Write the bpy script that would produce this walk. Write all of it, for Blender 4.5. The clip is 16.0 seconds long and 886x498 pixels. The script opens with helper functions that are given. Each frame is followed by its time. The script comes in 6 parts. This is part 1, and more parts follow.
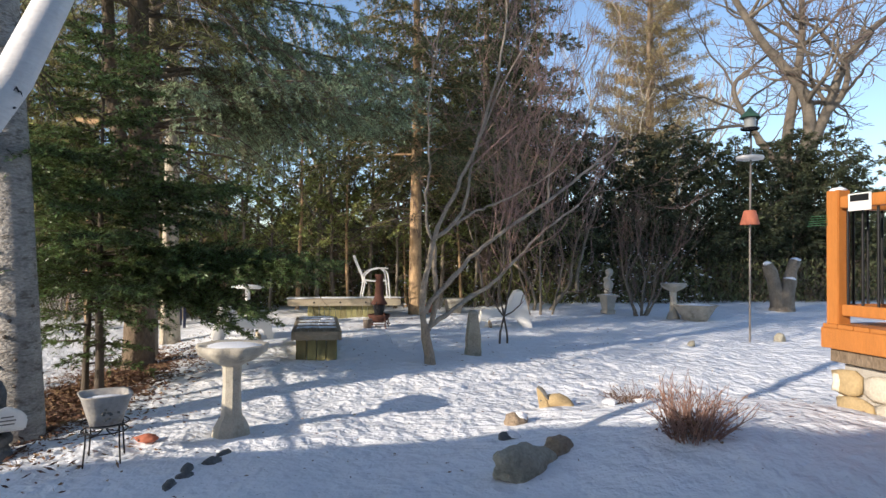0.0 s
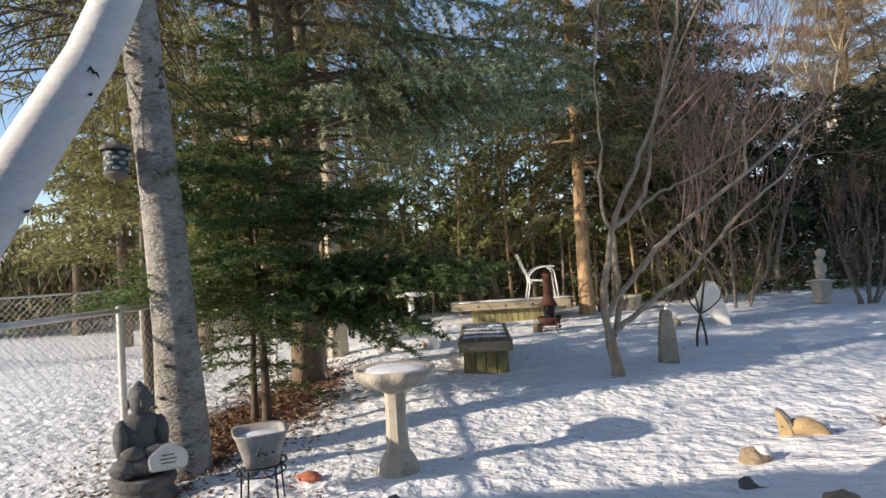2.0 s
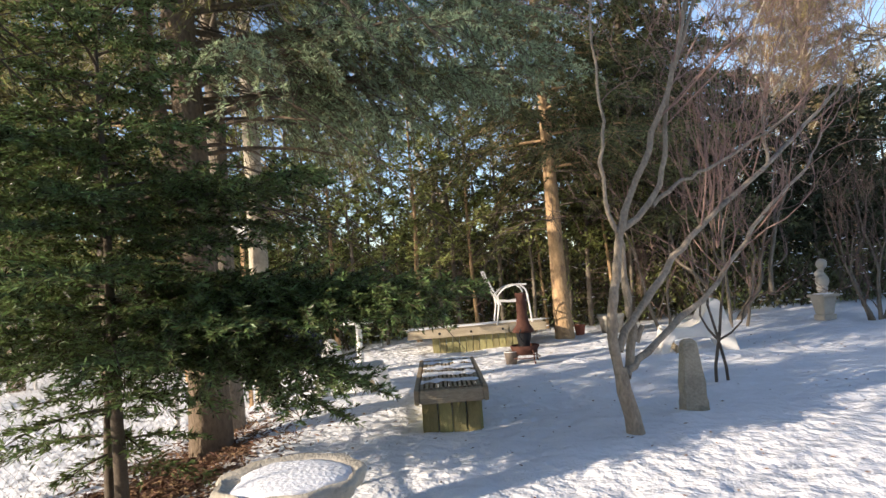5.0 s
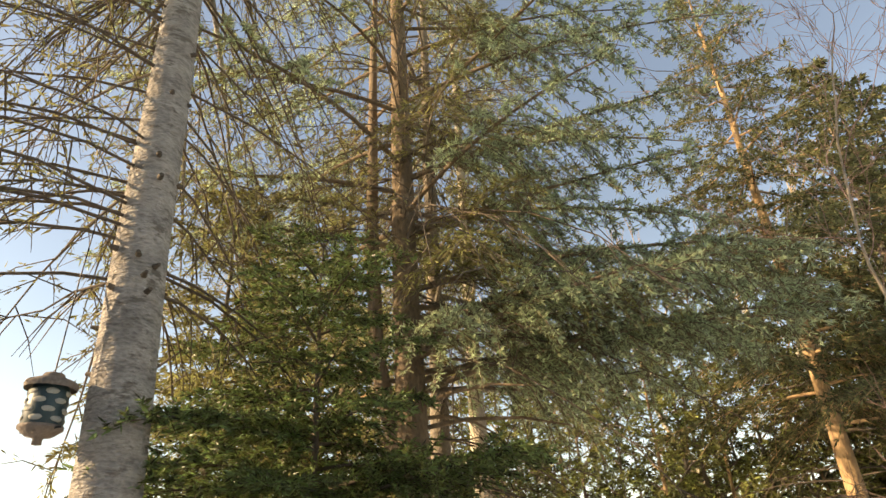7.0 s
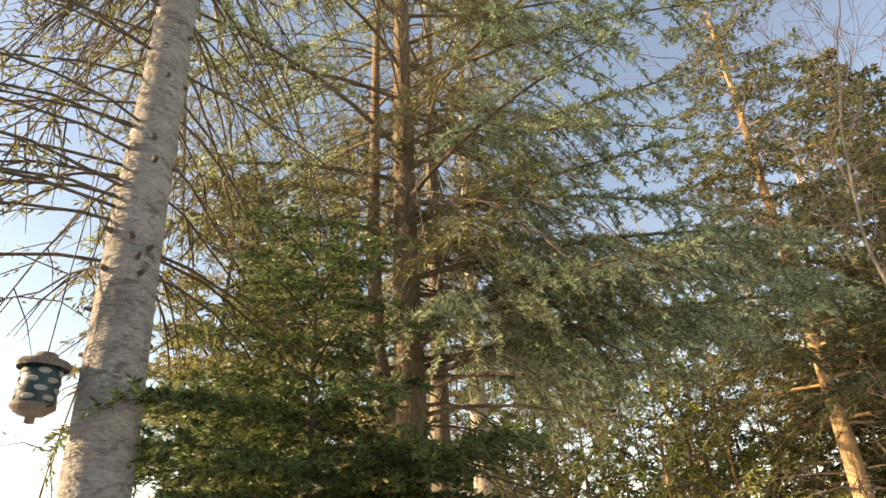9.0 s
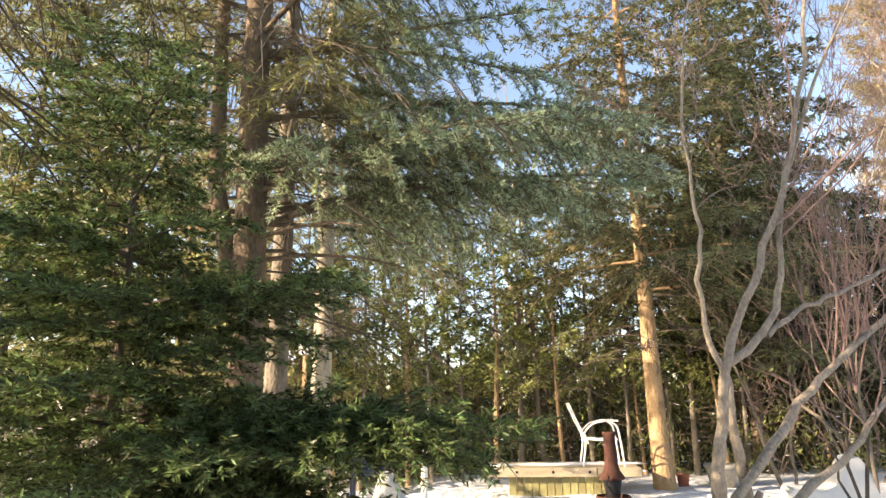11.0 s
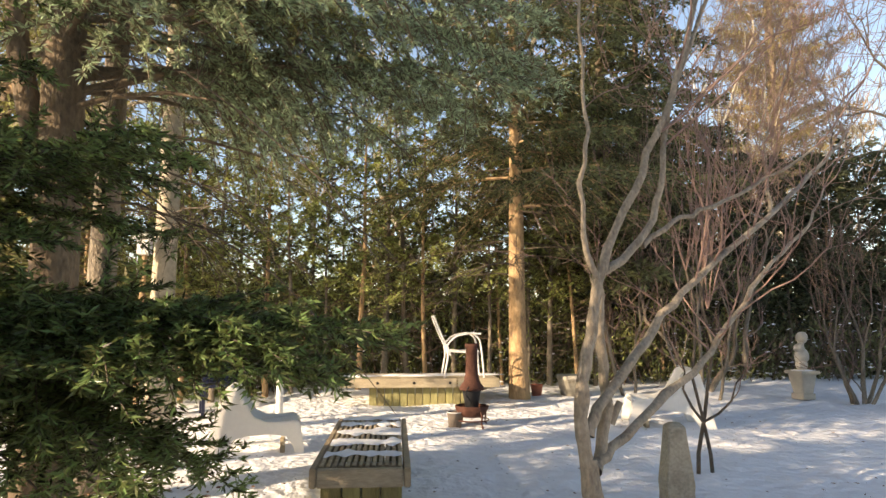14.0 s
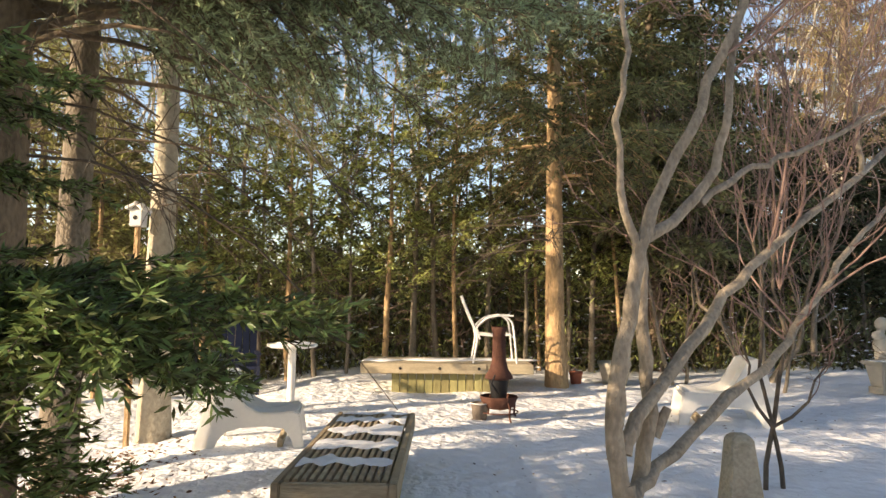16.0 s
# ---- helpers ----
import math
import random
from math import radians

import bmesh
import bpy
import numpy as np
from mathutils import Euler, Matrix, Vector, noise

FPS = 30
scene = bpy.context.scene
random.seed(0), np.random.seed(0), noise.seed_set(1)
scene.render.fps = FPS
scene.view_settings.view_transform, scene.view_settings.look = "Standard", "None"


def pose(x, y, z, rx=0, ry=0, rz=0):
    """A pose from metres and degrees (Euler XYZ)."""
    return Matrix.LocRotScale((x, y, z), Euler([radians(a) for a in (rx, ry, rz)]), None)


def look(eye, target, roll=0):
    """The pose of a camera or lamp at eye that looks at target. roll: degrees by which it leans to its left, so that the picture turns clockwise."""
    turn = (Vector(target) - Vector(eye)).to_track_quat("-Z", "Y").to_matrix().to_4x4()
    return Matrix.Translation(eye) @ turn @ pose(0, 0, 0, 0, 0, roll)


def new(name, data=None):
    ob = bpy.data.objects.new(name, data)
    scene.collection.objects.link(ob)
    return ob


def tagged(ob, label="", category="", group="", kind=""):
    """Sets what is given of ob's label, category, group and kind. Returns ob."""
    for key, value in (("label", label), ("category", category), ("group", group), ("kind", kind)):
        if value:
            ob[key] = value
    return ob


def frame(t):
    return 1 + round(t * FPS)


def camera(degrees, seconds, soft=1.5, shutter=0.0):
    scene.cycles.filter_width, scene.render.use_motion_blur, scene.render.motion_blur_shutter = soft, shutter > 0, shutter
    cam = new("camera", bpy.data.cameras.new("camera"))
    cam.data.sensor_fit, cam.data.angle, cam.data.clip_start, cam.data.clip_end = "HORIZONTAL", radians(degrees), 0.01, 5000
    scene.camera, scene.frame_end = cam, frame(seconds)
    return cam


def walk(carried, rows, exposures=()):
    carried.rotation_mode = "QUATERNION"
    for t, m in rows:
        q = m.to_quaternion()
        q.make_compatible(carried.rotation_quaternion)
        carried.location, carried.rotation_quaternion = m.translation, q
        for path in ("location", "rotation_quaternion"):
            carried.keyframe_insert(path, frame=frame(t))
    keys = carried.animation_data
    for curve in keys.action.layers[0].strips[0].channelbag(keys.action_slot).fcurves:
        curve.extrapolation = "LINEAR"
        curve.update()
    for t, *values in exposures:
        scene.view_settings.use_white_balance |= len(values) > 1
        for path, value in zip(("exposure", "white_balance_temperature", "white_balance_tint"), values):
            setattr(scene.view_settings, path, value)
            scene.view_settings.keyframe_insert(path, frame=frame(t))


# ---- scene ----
cam = camera(71.3, 16.0)
PATH = [
    (0, (1.054, -0.786, 1.281), (1.451, 1.173, 1.322), 0.6),
    (0.5, (1.098, -0.649, 1.291), (1.317, 1.339, 1.341), -1.1),
    (1, (1.148, -0.396, 1.292), (1.212, 1.602, 1.347), -2.2),
    (1.5, (1.073, -0.228, 1.293), (1.024, 1.771, 1.344), -2.8),
    (2, (1.017, 0.077, 1.293), (0.91, 2.073, 1.341), -3.3),
    (2.5, (1.014, 0.372, 1.265), (0.927, 2.37, 1.296), -3.5),
    (3, (1.013, 0.666, 1.256), (1.007, 2.666, 1.276), -3.8),
    (3.2, (1.012, 0.788, 1.245), (1.041, 2.788, 1.259), -3.8),
    (5.3, (1.004, 1.929, 1.285), (1.029, 3.924, 1.418), -4.6),
    (5.5, (1.006, 2.011, 1.282), (0.985, 4.005, 1.439), -4.6),
    (6, (1.048, 2.226, 1.279), (0.823, 4.194, 1.556), -4.2),
    (6.5, (1.056, 2.344, 1.355), (0.54, 4.179, 1.959), -3.1),
    (6.6, (1.052, 2.352, 1.365), (0.492, 4.143, 2.058), -3.5),
    (7, (1.017, 2.317, 1.425), (0.431, 3.98, 2.37), -2.5),
    (7.5, (1.028, 2.317, 1.435), (0.445, 3.936, 2.454), -2.5),
    (8, (1.024, 2.313, 1.428), (0.414, 3.931, 2.433), -2.0),
    (8.2, (1.026, 2.319, 1.428), (0.405, 3.944, 2.415), -1.7),
    (10.5, (1.201, 2.443, 1.308), (0.743, 4.273, 1.973), -0.1),
    (11, (1.23, 2.433, 1.322), (0.975, 4.352, 1.825), -0.8),
    (11.5, (1.242, 2.442, 1.325), (1.115, 4.403, 1.699), -1.1),
    (12, (1.231, 2.472, 1.317), (1.161, 4.446, 1.629), -1.0),
    (12.5, (1.231, 2.492, 1.309), (1.24, 4.472, 1.587), -0.9),
    (13, (1.215, 2.614, 1.294), (1.318, 4.595, 1.544), -0.6),
    (13.5, (1.209, 2.785, 1.291), (1.357, 4.764, 1.533), -0.2),
    (14, (1.25, 2.938, 1.274), (1.398, 4.918, 1.514), 0.2),
    (14.5, (1.309, 3.158, 1.294), (1.423, 5.14, 1.541), 0.3),
    (15, (1.341, 3.371, 1.291), (1.403, 5.355, 1.537), 0.3),
    (15.5, (1.395, 3.54, 1.275), (1.411, 5.528, 1.498), 0.4),
    (16, (1.543, 3.714, 1.273), (1.542, 5.706, 1.451), 0.7),
]
EXPOSURES = [
    (0.0, 0.40, 5950, 13),
    (1.5, 0.36, 6150, 13),
    (3.0, 0.38, 6300, 13),
    (5.5, 0.74, 6350, 15),
    (6.3, 0.84, 7300, 14),
    (7.0, 1.08, 9150, 16),
    (8.2, 1.12, 9150, 16),
    (10.5, 1.52, 7350, 17),
    (11.0, 1.54, 7200, 16),
    (11.5, 1.36, 8100, 15),
    (12.5, 1.26, 8300, 15),
    (14.0, 1.04, 7650, 15),
    (15.0, 1.02, 7700, 15),
    (16.0, 0.98, 7600, 15),
]
walk(cam, [(t, look(eye, target, roll)) for t, eye, target, roll in PATH], EXPOSURES)

# ---- world, sun ----
SUN_FROM = Vector((-0.85, -0.42, 0.355))
world = bpy.data.worlds.new("sky")
scene.world = world
world.use_nodes = True
wn = world.node_tree
sky = wn.nodes.new("ShaderNodeTexSky")
sky.sky_type = "NISHITA"
sky.sun_disc = False
sky.sun_elevation = radians(20.5)
sky.sun_rotation = radians(243.7)
sky.air_density = 1.0
sky.dust_density = 0.5
wn.nodes["Background"].inputs["Strength"].default_value = 0.15
wn.links.new(sky.outputs[0], wn.nodes["Background"].inputs["Color"])
sun = new("sun", bpy.data.lights.new("sun", "SUN"))
sun.data.energy = 4.9
sun.data.angle = radians(0.6)
sun.data.color = (1.0, 0.85, 0.65)
sun.matrix_world = look(SUN_FROM * 30, (0, 0, 0))


# ---- materials ----
def material(name, base, rough=0.8, metal=0.0, vary=0.25, scale=8.0, fine=60.0, bump=0.3, spots=None, stretch=(1, 1, 1), island=0.0, spec=0.4, bump_dist=0.02, spot_at=(0.55, 0.68), spot_scale=3.0):
    m = bpy.data.materials.new(name)
    m.use_nodes = True
    nt = m.node_tree
    N, L = nt.nodes.new, nt.links.new
    bsdf = nt.nodes["Principled BSDF"]
    bsdf.inputs["Roughness"].default_value = rough
    bsdf.inputs["Metallic"].default_value = metal
    bsdf.inputs["Specular IOR Level"].default_value = spec
    tc = N("ShaderNodeTexCoord")
    mp = N("ShaderNodeMapping")
    mp.inputs["Scale"].default_value = stretch
    L(tc.outputs["Object"], mp.inputs["Vector"])
    big = N("ShaderNodeTexNoise")
    big.inputs["Scale"].default_value = scale
    big.inputs["Detail"].default_value = 5
    L(mp.outputs[0], big.inputs["Vector"])
    small = N("ShaderNodeTexNoise")
    small.inputs["Scale"].default_value = fine
    small.inputs["Detail"].default_value = 3
    L(mp.outputs[0], small.inputs["Vector"])
    add = N("ShaderNodeMath")
    add.operation = "ADD"
    L(big.outputs["Fac"], add.inputs[0])
    L(small.outputs["Fac"], add.inputs[1])
    rng = N("ShaderNodeMapRange")
    rng.inputs["From Min"].default_value = 0.6
    rng.inputs["From Max"].default_value = 1.4
    rng.inputs["To Min"].default_value = 1 - vary
    rng.inputs["To Max"].default_value = 1 + vary
    L(add.outputs[0], rng.inputs["Value"])
    hsv = N("ShaderNodeHueSaturation")
    hsv.inputs["Color"].default_value = (*base, 1)
    value = rng.outputs[0]
    if island:
        geo = N("ShaderNodeNewGeometry")
        info = N("ShaderNodeObjectInfo")
        ir = N("ShaderNodeMapRange")
        ir.inputs["To Min"].default_value = 1 - island
        ir.inputs["To Max"].default_value = 1 + island
        s2 = N("ShaderNodeMath")
        s2.operation = "ADD"
        L(geo.outputs["Random Per Island"], s2.inputs[0])
        L(info.outputs["Random"], s2.inputs[1])
        fr = N("ShaderNodeMath")
        fr.operation = "FRACT"
        L(s2.outputs[0], fr.inputs[0])
        L(fr.outputs[0], ir.inputs["Value"])
        mul = N("ShaderNodeMath")
        mul.operation = "MULTIPLY"
        L(value, mul.inputs[0])
        L(ir.outputs[0], mul.inputs[1])
        value = mul.outputs[0]
        hr = N("ShaderNodeMapRange")
        hr.inputs["To Min"].default_value = 0.5 - island * 0.06
        hr.inputs["To Max"].default_value = 0.5 + island * 0.04
        L(fr.outputs[0], hr.inputs["Value"])
        L(hr.outputs[0], hsv.inputs["Hue"])
    L(value, hsv.inputs["Value"])
    colour = hsv.outputs[0]
    if spots:
        sp = N("ShaderNodeTexNoise")
        sp.inputs["Scale"].default_value = spot_scale
        sp.inputs["Detail"].default_value = 6
        sp.inputs["Roughness"].default_value = 0.65
        L(mp.outputs[0], sp.inputs["Vector"])
        st = N("ShaderNodeMapRange")
        st.inputs["From Min"].default_value = spot_at[0]
        st.inputs["From Max"].default_value = spot_at[1]
        L(sp.outputs["Fac"], st.inputs["Value"])
        mix = N("ShaderNodeMix")
        mix.data_type = "RGBA"
        mix.inputs["B"].default_value = (*spots, 1)
        L(st.outputs[0], mix.inputs["Factor"])
        L(colour, mix.inputs["A"])
        colour = mix.outputs["Result"]
    L(colour, bsdf.inputs["Base Color"])
    if bump:
        bp = N("ShaderNodeBump")
        bp.inputs["Strength"].default_value = bump
        bp.inputs["Distance"].default_value = bump_dist
        L(add.outputs[0], bp.inputs["Height"])
        L(bp.outputs[0], bsdf.inputs["Normal"])
    return m


def leafy(name, base, island=0.45, trans=0.25, rough=0.55):
    """Thin foliage: lets some light through."""
    m = material(name, base, rough, vary=0.3, scale=1.2, fine=6.0, bump=0, island=island, spec=0.3)
    nt = m.node_tree
    bsdf = nt.nodes["Principled BSDF"]
    out = nt.nodes["Material Output"]
    tr = nt.nodes.new("ShaderNodeBsdfTranslucent")
    mix = nt.nodes.new("ShaderNodeMixShader")
    mix.inputs[0].default_value = trans
    src = bsdf.inputs["Base Color"].links[0].from_socket
    nt.links.new(src, tr.inputs["Color"])
    nt.links.new(bsdf.outputs[0], mix.inputs[1])
    nt.links.new(tr.outputs[0], mix.inputs[2])
    nt.links.new(mix.outputs[0], out.inputs["Surface"])
    return m


M_SNOW = material("snow", (0.80, 0.81, 0.83), 0.6, vary=0.06, scale=3.2, fine=9, bump=0.85, bump_dist=0.07, spec=0.35)
M_SNOWCAP = material("snow_cap", (0.80, 0.81, 0.83), 0.6, vary=0.04, scale=6, fine=50, bump=0.4, spec=0.35)
M_LITTER = material("needle_litter", (0.17, 0.10, 0.058), 0.95, vary=0.4, scale=20, fine=120, bump=0.5, island=0.5)
M_BARK_FIR = material("bark_fir", (0.37, 0.345, 0.305), 0.9, vary=0.55, scale=5, fine=34, bump=1.0, stretch=(1, 1, 2.6), spots=(0.19, 0.17, 0.14), spot_scale=9, spot_at=(0.55, 0.64), bump_dist=0.03)
M_BARK_DARK = material("bark_spruce", (0.185, 0.138, 0.092), 0.95, vary=0.45, scale=7, fine=40, bump=0.9, stretch=(1, 1, 0.45))
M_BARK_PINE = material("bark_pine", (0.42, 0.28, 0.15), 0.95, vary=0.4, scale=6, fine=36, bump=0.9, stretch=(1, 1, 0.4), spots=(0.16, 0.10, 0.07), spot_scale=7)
M_BARK_GREY = material("bark_grey", (0.215, 0.18, 0.135), 0.9, vary=0.5, scale=7, fine=60, bump=0.8, stretch=(1, 1, 0.5))
M_BARK_SMOOTH = material("bark_smooth", (0.33, 0.275, 0.205), 0.85, vary=0.45, scale=7, fine=60, bump=0.7, stretch=(1, 1, 0.5), spots=(0.19, 0.16, 0.12), spot_scale=6)
M_BARK_PALE = material("bark_pale", (0.42, 0.37, 0.28), 0.9, vary=0.3, scale=5, fine=30, bump=0.6, stretch=(1, 1, 0.8), spots=(0.2, 0.16, 0.11), spot_scale=5)
M_BIRCH = material("bark_birch", (0.78, 0.76, 0.73), 0.7, vary=0.1, scale=4, fine=26, bump=0.25, stretch=(1, 1, 3), spots=(0.10, 0.09, 0.08), spot_scale=6, spot_at=(0.70, 0.74))
M_TWIG = material("twig_brown", (0.17, 0.115, 0.09), 0.85, vary=0.3, scale=20, fine=90, bump=0.2)
M_DEADWOOD = material("dead_wood", (0.12, 0.095, 0.07), 0.9, vary=0.3, scale=20, fine=90, bump=0.2)
M_LIMB = material("bark_limb", (0.15, 0.125, 0.095), 0.9, vary=0.45, scale=5, fine=40, bump=0.7)
M_POLE = material("weathered_pole", (0.20, 0.18, 0.16), 0.6, metal=0.3, vary=0.2, bump=0.1)
M_STEM = material("stem_reddish_tan", (0.32, 0.19, 0.14), 0.85, vary=0.4, scale=20, fine=90, bump=0.2)
M_TWIG_RED = material("twig_reddish", (0.29, 0.19, 0.155), 0.85, vary=0.3, scale=20, fine=90, bump=0.2)
M_TWIG_TAN = material("twig_tan", (0.34, 0.23, 0.12), 0.85, vary=0.3, scale=20, fine=90, bump=0.2)
M_NEEDLE_FIR = leafy("needles_dark_green", (0.130, 0.175, 0.062), 0.85, 0.38, rough=0.34)
M_NEEDLE_BLUE = leafy("needles_blue_green", (0.34, 0.40, 0.24), 0.7, 0.48)
M_NEEDLE_OLIVE = leafy("needles_olive", (0.23, 0.22, 0.085), 0.55, 0.40)
M_NEEDLE_HEDGE = leafy("hedge_green", (0.28, 0.30, 0.10), 0.65, 0.40)
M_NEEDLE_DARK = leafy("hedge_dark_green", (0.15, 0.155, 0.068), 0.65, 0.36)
# darker copy of the hedge green, with the right-hand hedge's shade in its colour
M_NEEDLE_SHADE = leafy("hedge_green_shaded", (0.070, 0.080, 0.040), 0.55, 0.25)
M_NEEDLE_GOLD = leafy("needles_golden", (0.27, 0.215, 0.105), 0.4, 0.30)
M_WOOD = material("weathered_wood", (0.36, 0.29, 0.19), 0.85, vary=0.3, scale=3, fine=26, bump=0.4, stretch=(1, 6, 1), island=0.12)
M_WOOD_UP = material("mossy_boards", (0.30, 0.27, 0.12), 0.85, vary=0.3, scale=4, fine=30, bump=0.4, stretch=(6, 6, 1), island=0.2)
M_WOOD_X = material("weathered_plank", (0.42, 0.35, 0.24), 0.85, vary=0.3, scale=3, fine=26, bump=0.4, stretch=(1, 6, 6), island=0.1)
M_DECK = material("stained_deck_wood", (0.44, 0.165, 0.035), 0.5, vary=0.16, scale=4, fine=30, bump=0.2, stretch=(6, 6, 1))
M_IRON = material("black_iron", (0.025, 0.025, 0.027), 0.5, metal=0.6, vary=0.2, bump=0.1)
M_CONCRETE = material("cast_concrete", (0.46, 0.42, 0.34), 0.9, vary=0.2, scale=10, fine=70, bump=0.35, spots=(0.28, 0.25, 0.19), spot_scale=6)
M_STATUE = material("pale_cast_stone", (0.50, 0.46, 0.38), 0.9, vary=0.15, scale=10, fine=70, bump=0.25)
M_DARKSTONE = material("dark_cast_stone", (0.12, 0.12, 0.115), 0.85, vary=0.35, scale=14, fine=80, bump=0.35, spots=(0.20, 0.20, 0.19), spot_scale=9)
M_PLASTIC = material("white_plastic", (0.78, 0.76, 0.71), 0.45, vary=0.05, scale=3, fine=30, bump=0.05)
M_METAL_WHITE = material("white_painted_metal", (0.75, 0.73, 0.70), 0.4, vary=0.06, bump=0.05)
M_RUST = material("rusty_iron", (0.095, 0.040, 0.027), 0.85, metal=0.2, vary=0.4, scale=12, fine=70, bump=0.4)
M_TERRA = material("terracotta", (0.42, 0.14, 0.08), 0.85, vary=0.15, scale=10, bump=0.15)
M_GREYSTONE = material("grey_stone", (0.36, 0.33, 0.255), 0.9, vary=0.35, scale=5, fine=50, bump=0.5, spots=(0.20, 0.19, 0.14), spot_scale=4)
M_BROWNSTONE = material("brown_rock", (0.29, 0.22, 0.15), 0.9, vary=0.3, scale=7, fine=50, bump=0.6, spots=(0.36, 0.32, 0.26), spot_scale=3)
M_OCHRE = material("ochre_stone", (0.42, 0.31, 0.16), 0.9, vary=0.2, scale=8, fine=50, bump=0.4)
M_FIELD = material("field_stone", (0.55, 0.49, 0.39), 0.9, vary=0.2, scale=8, fine=50, bump=0.4, island=0.3)
M_MORTAR = material("mortar", (0.40, 0.37, 0.32), 0.95, vary=0.15, bump=0.4)
M_NAVY = material("navy_plastic", (0.014, 0.020, 0.050), 0.4, vary=0.1, bump=0.05)
M_GALV = material("galvanised_steel", (0.60, 0.59, 0.57), 0.55, metal=0.2, vary=0.15, bump=0.1)
M_SIDING = material("house_siding", (0.50, 0.46, 0.40), 0.8, vary=0.08, scale=2, bump=0.1)
M_SHADE = material("dark_window_glass", (0.03, 0.035, 0.04), 0.1, vary=0.05, bump=0)
M_POT = material("stained_glazed_clay", (0.40, 0.375, 0.335), 0.5, vary=0.25, scale=9, fine=40, bump=0.15, spots=(0.30, 0.23, 0.17), spot_scale=7)
M_CERAMIC = material("white_ceramic", (0.74, 0.73, 0.69), 0.35, vary=0.05, bump=0.05)
M_TEAL = material("dark_teal_enamel", (0.030, 0.060, 0.065), 0.45, vary=0.2, scale=14, bump=0.05)
M_FEED_BROWN = material("weathered_brown_plastic", (0.19, 0.155, 0.125), 0.8, vary=0.35, scale=12, fine=60, bump=0.3)
M_FEED_PALE = material("pale_seed_mesh", (0.36, 0.36, 0.31), 0.8, vary=0.25, scale=30, fine=150, bump=0.3)
M_FEED_GREEN = material("green_feeder_metal", (0.06, 0.13, 0.08), 0.45, metal=0.2, vary=0.15, bump=0.05)
M_GLASSY = material("feeder_plastic", (0.35, 0.36, 0.34), 0.15, vary=0.15, bump=0)
M_GREENWIRE = material("green_coated_wire", (0.07, 0.22, 0.10), 0.5, bump=0)


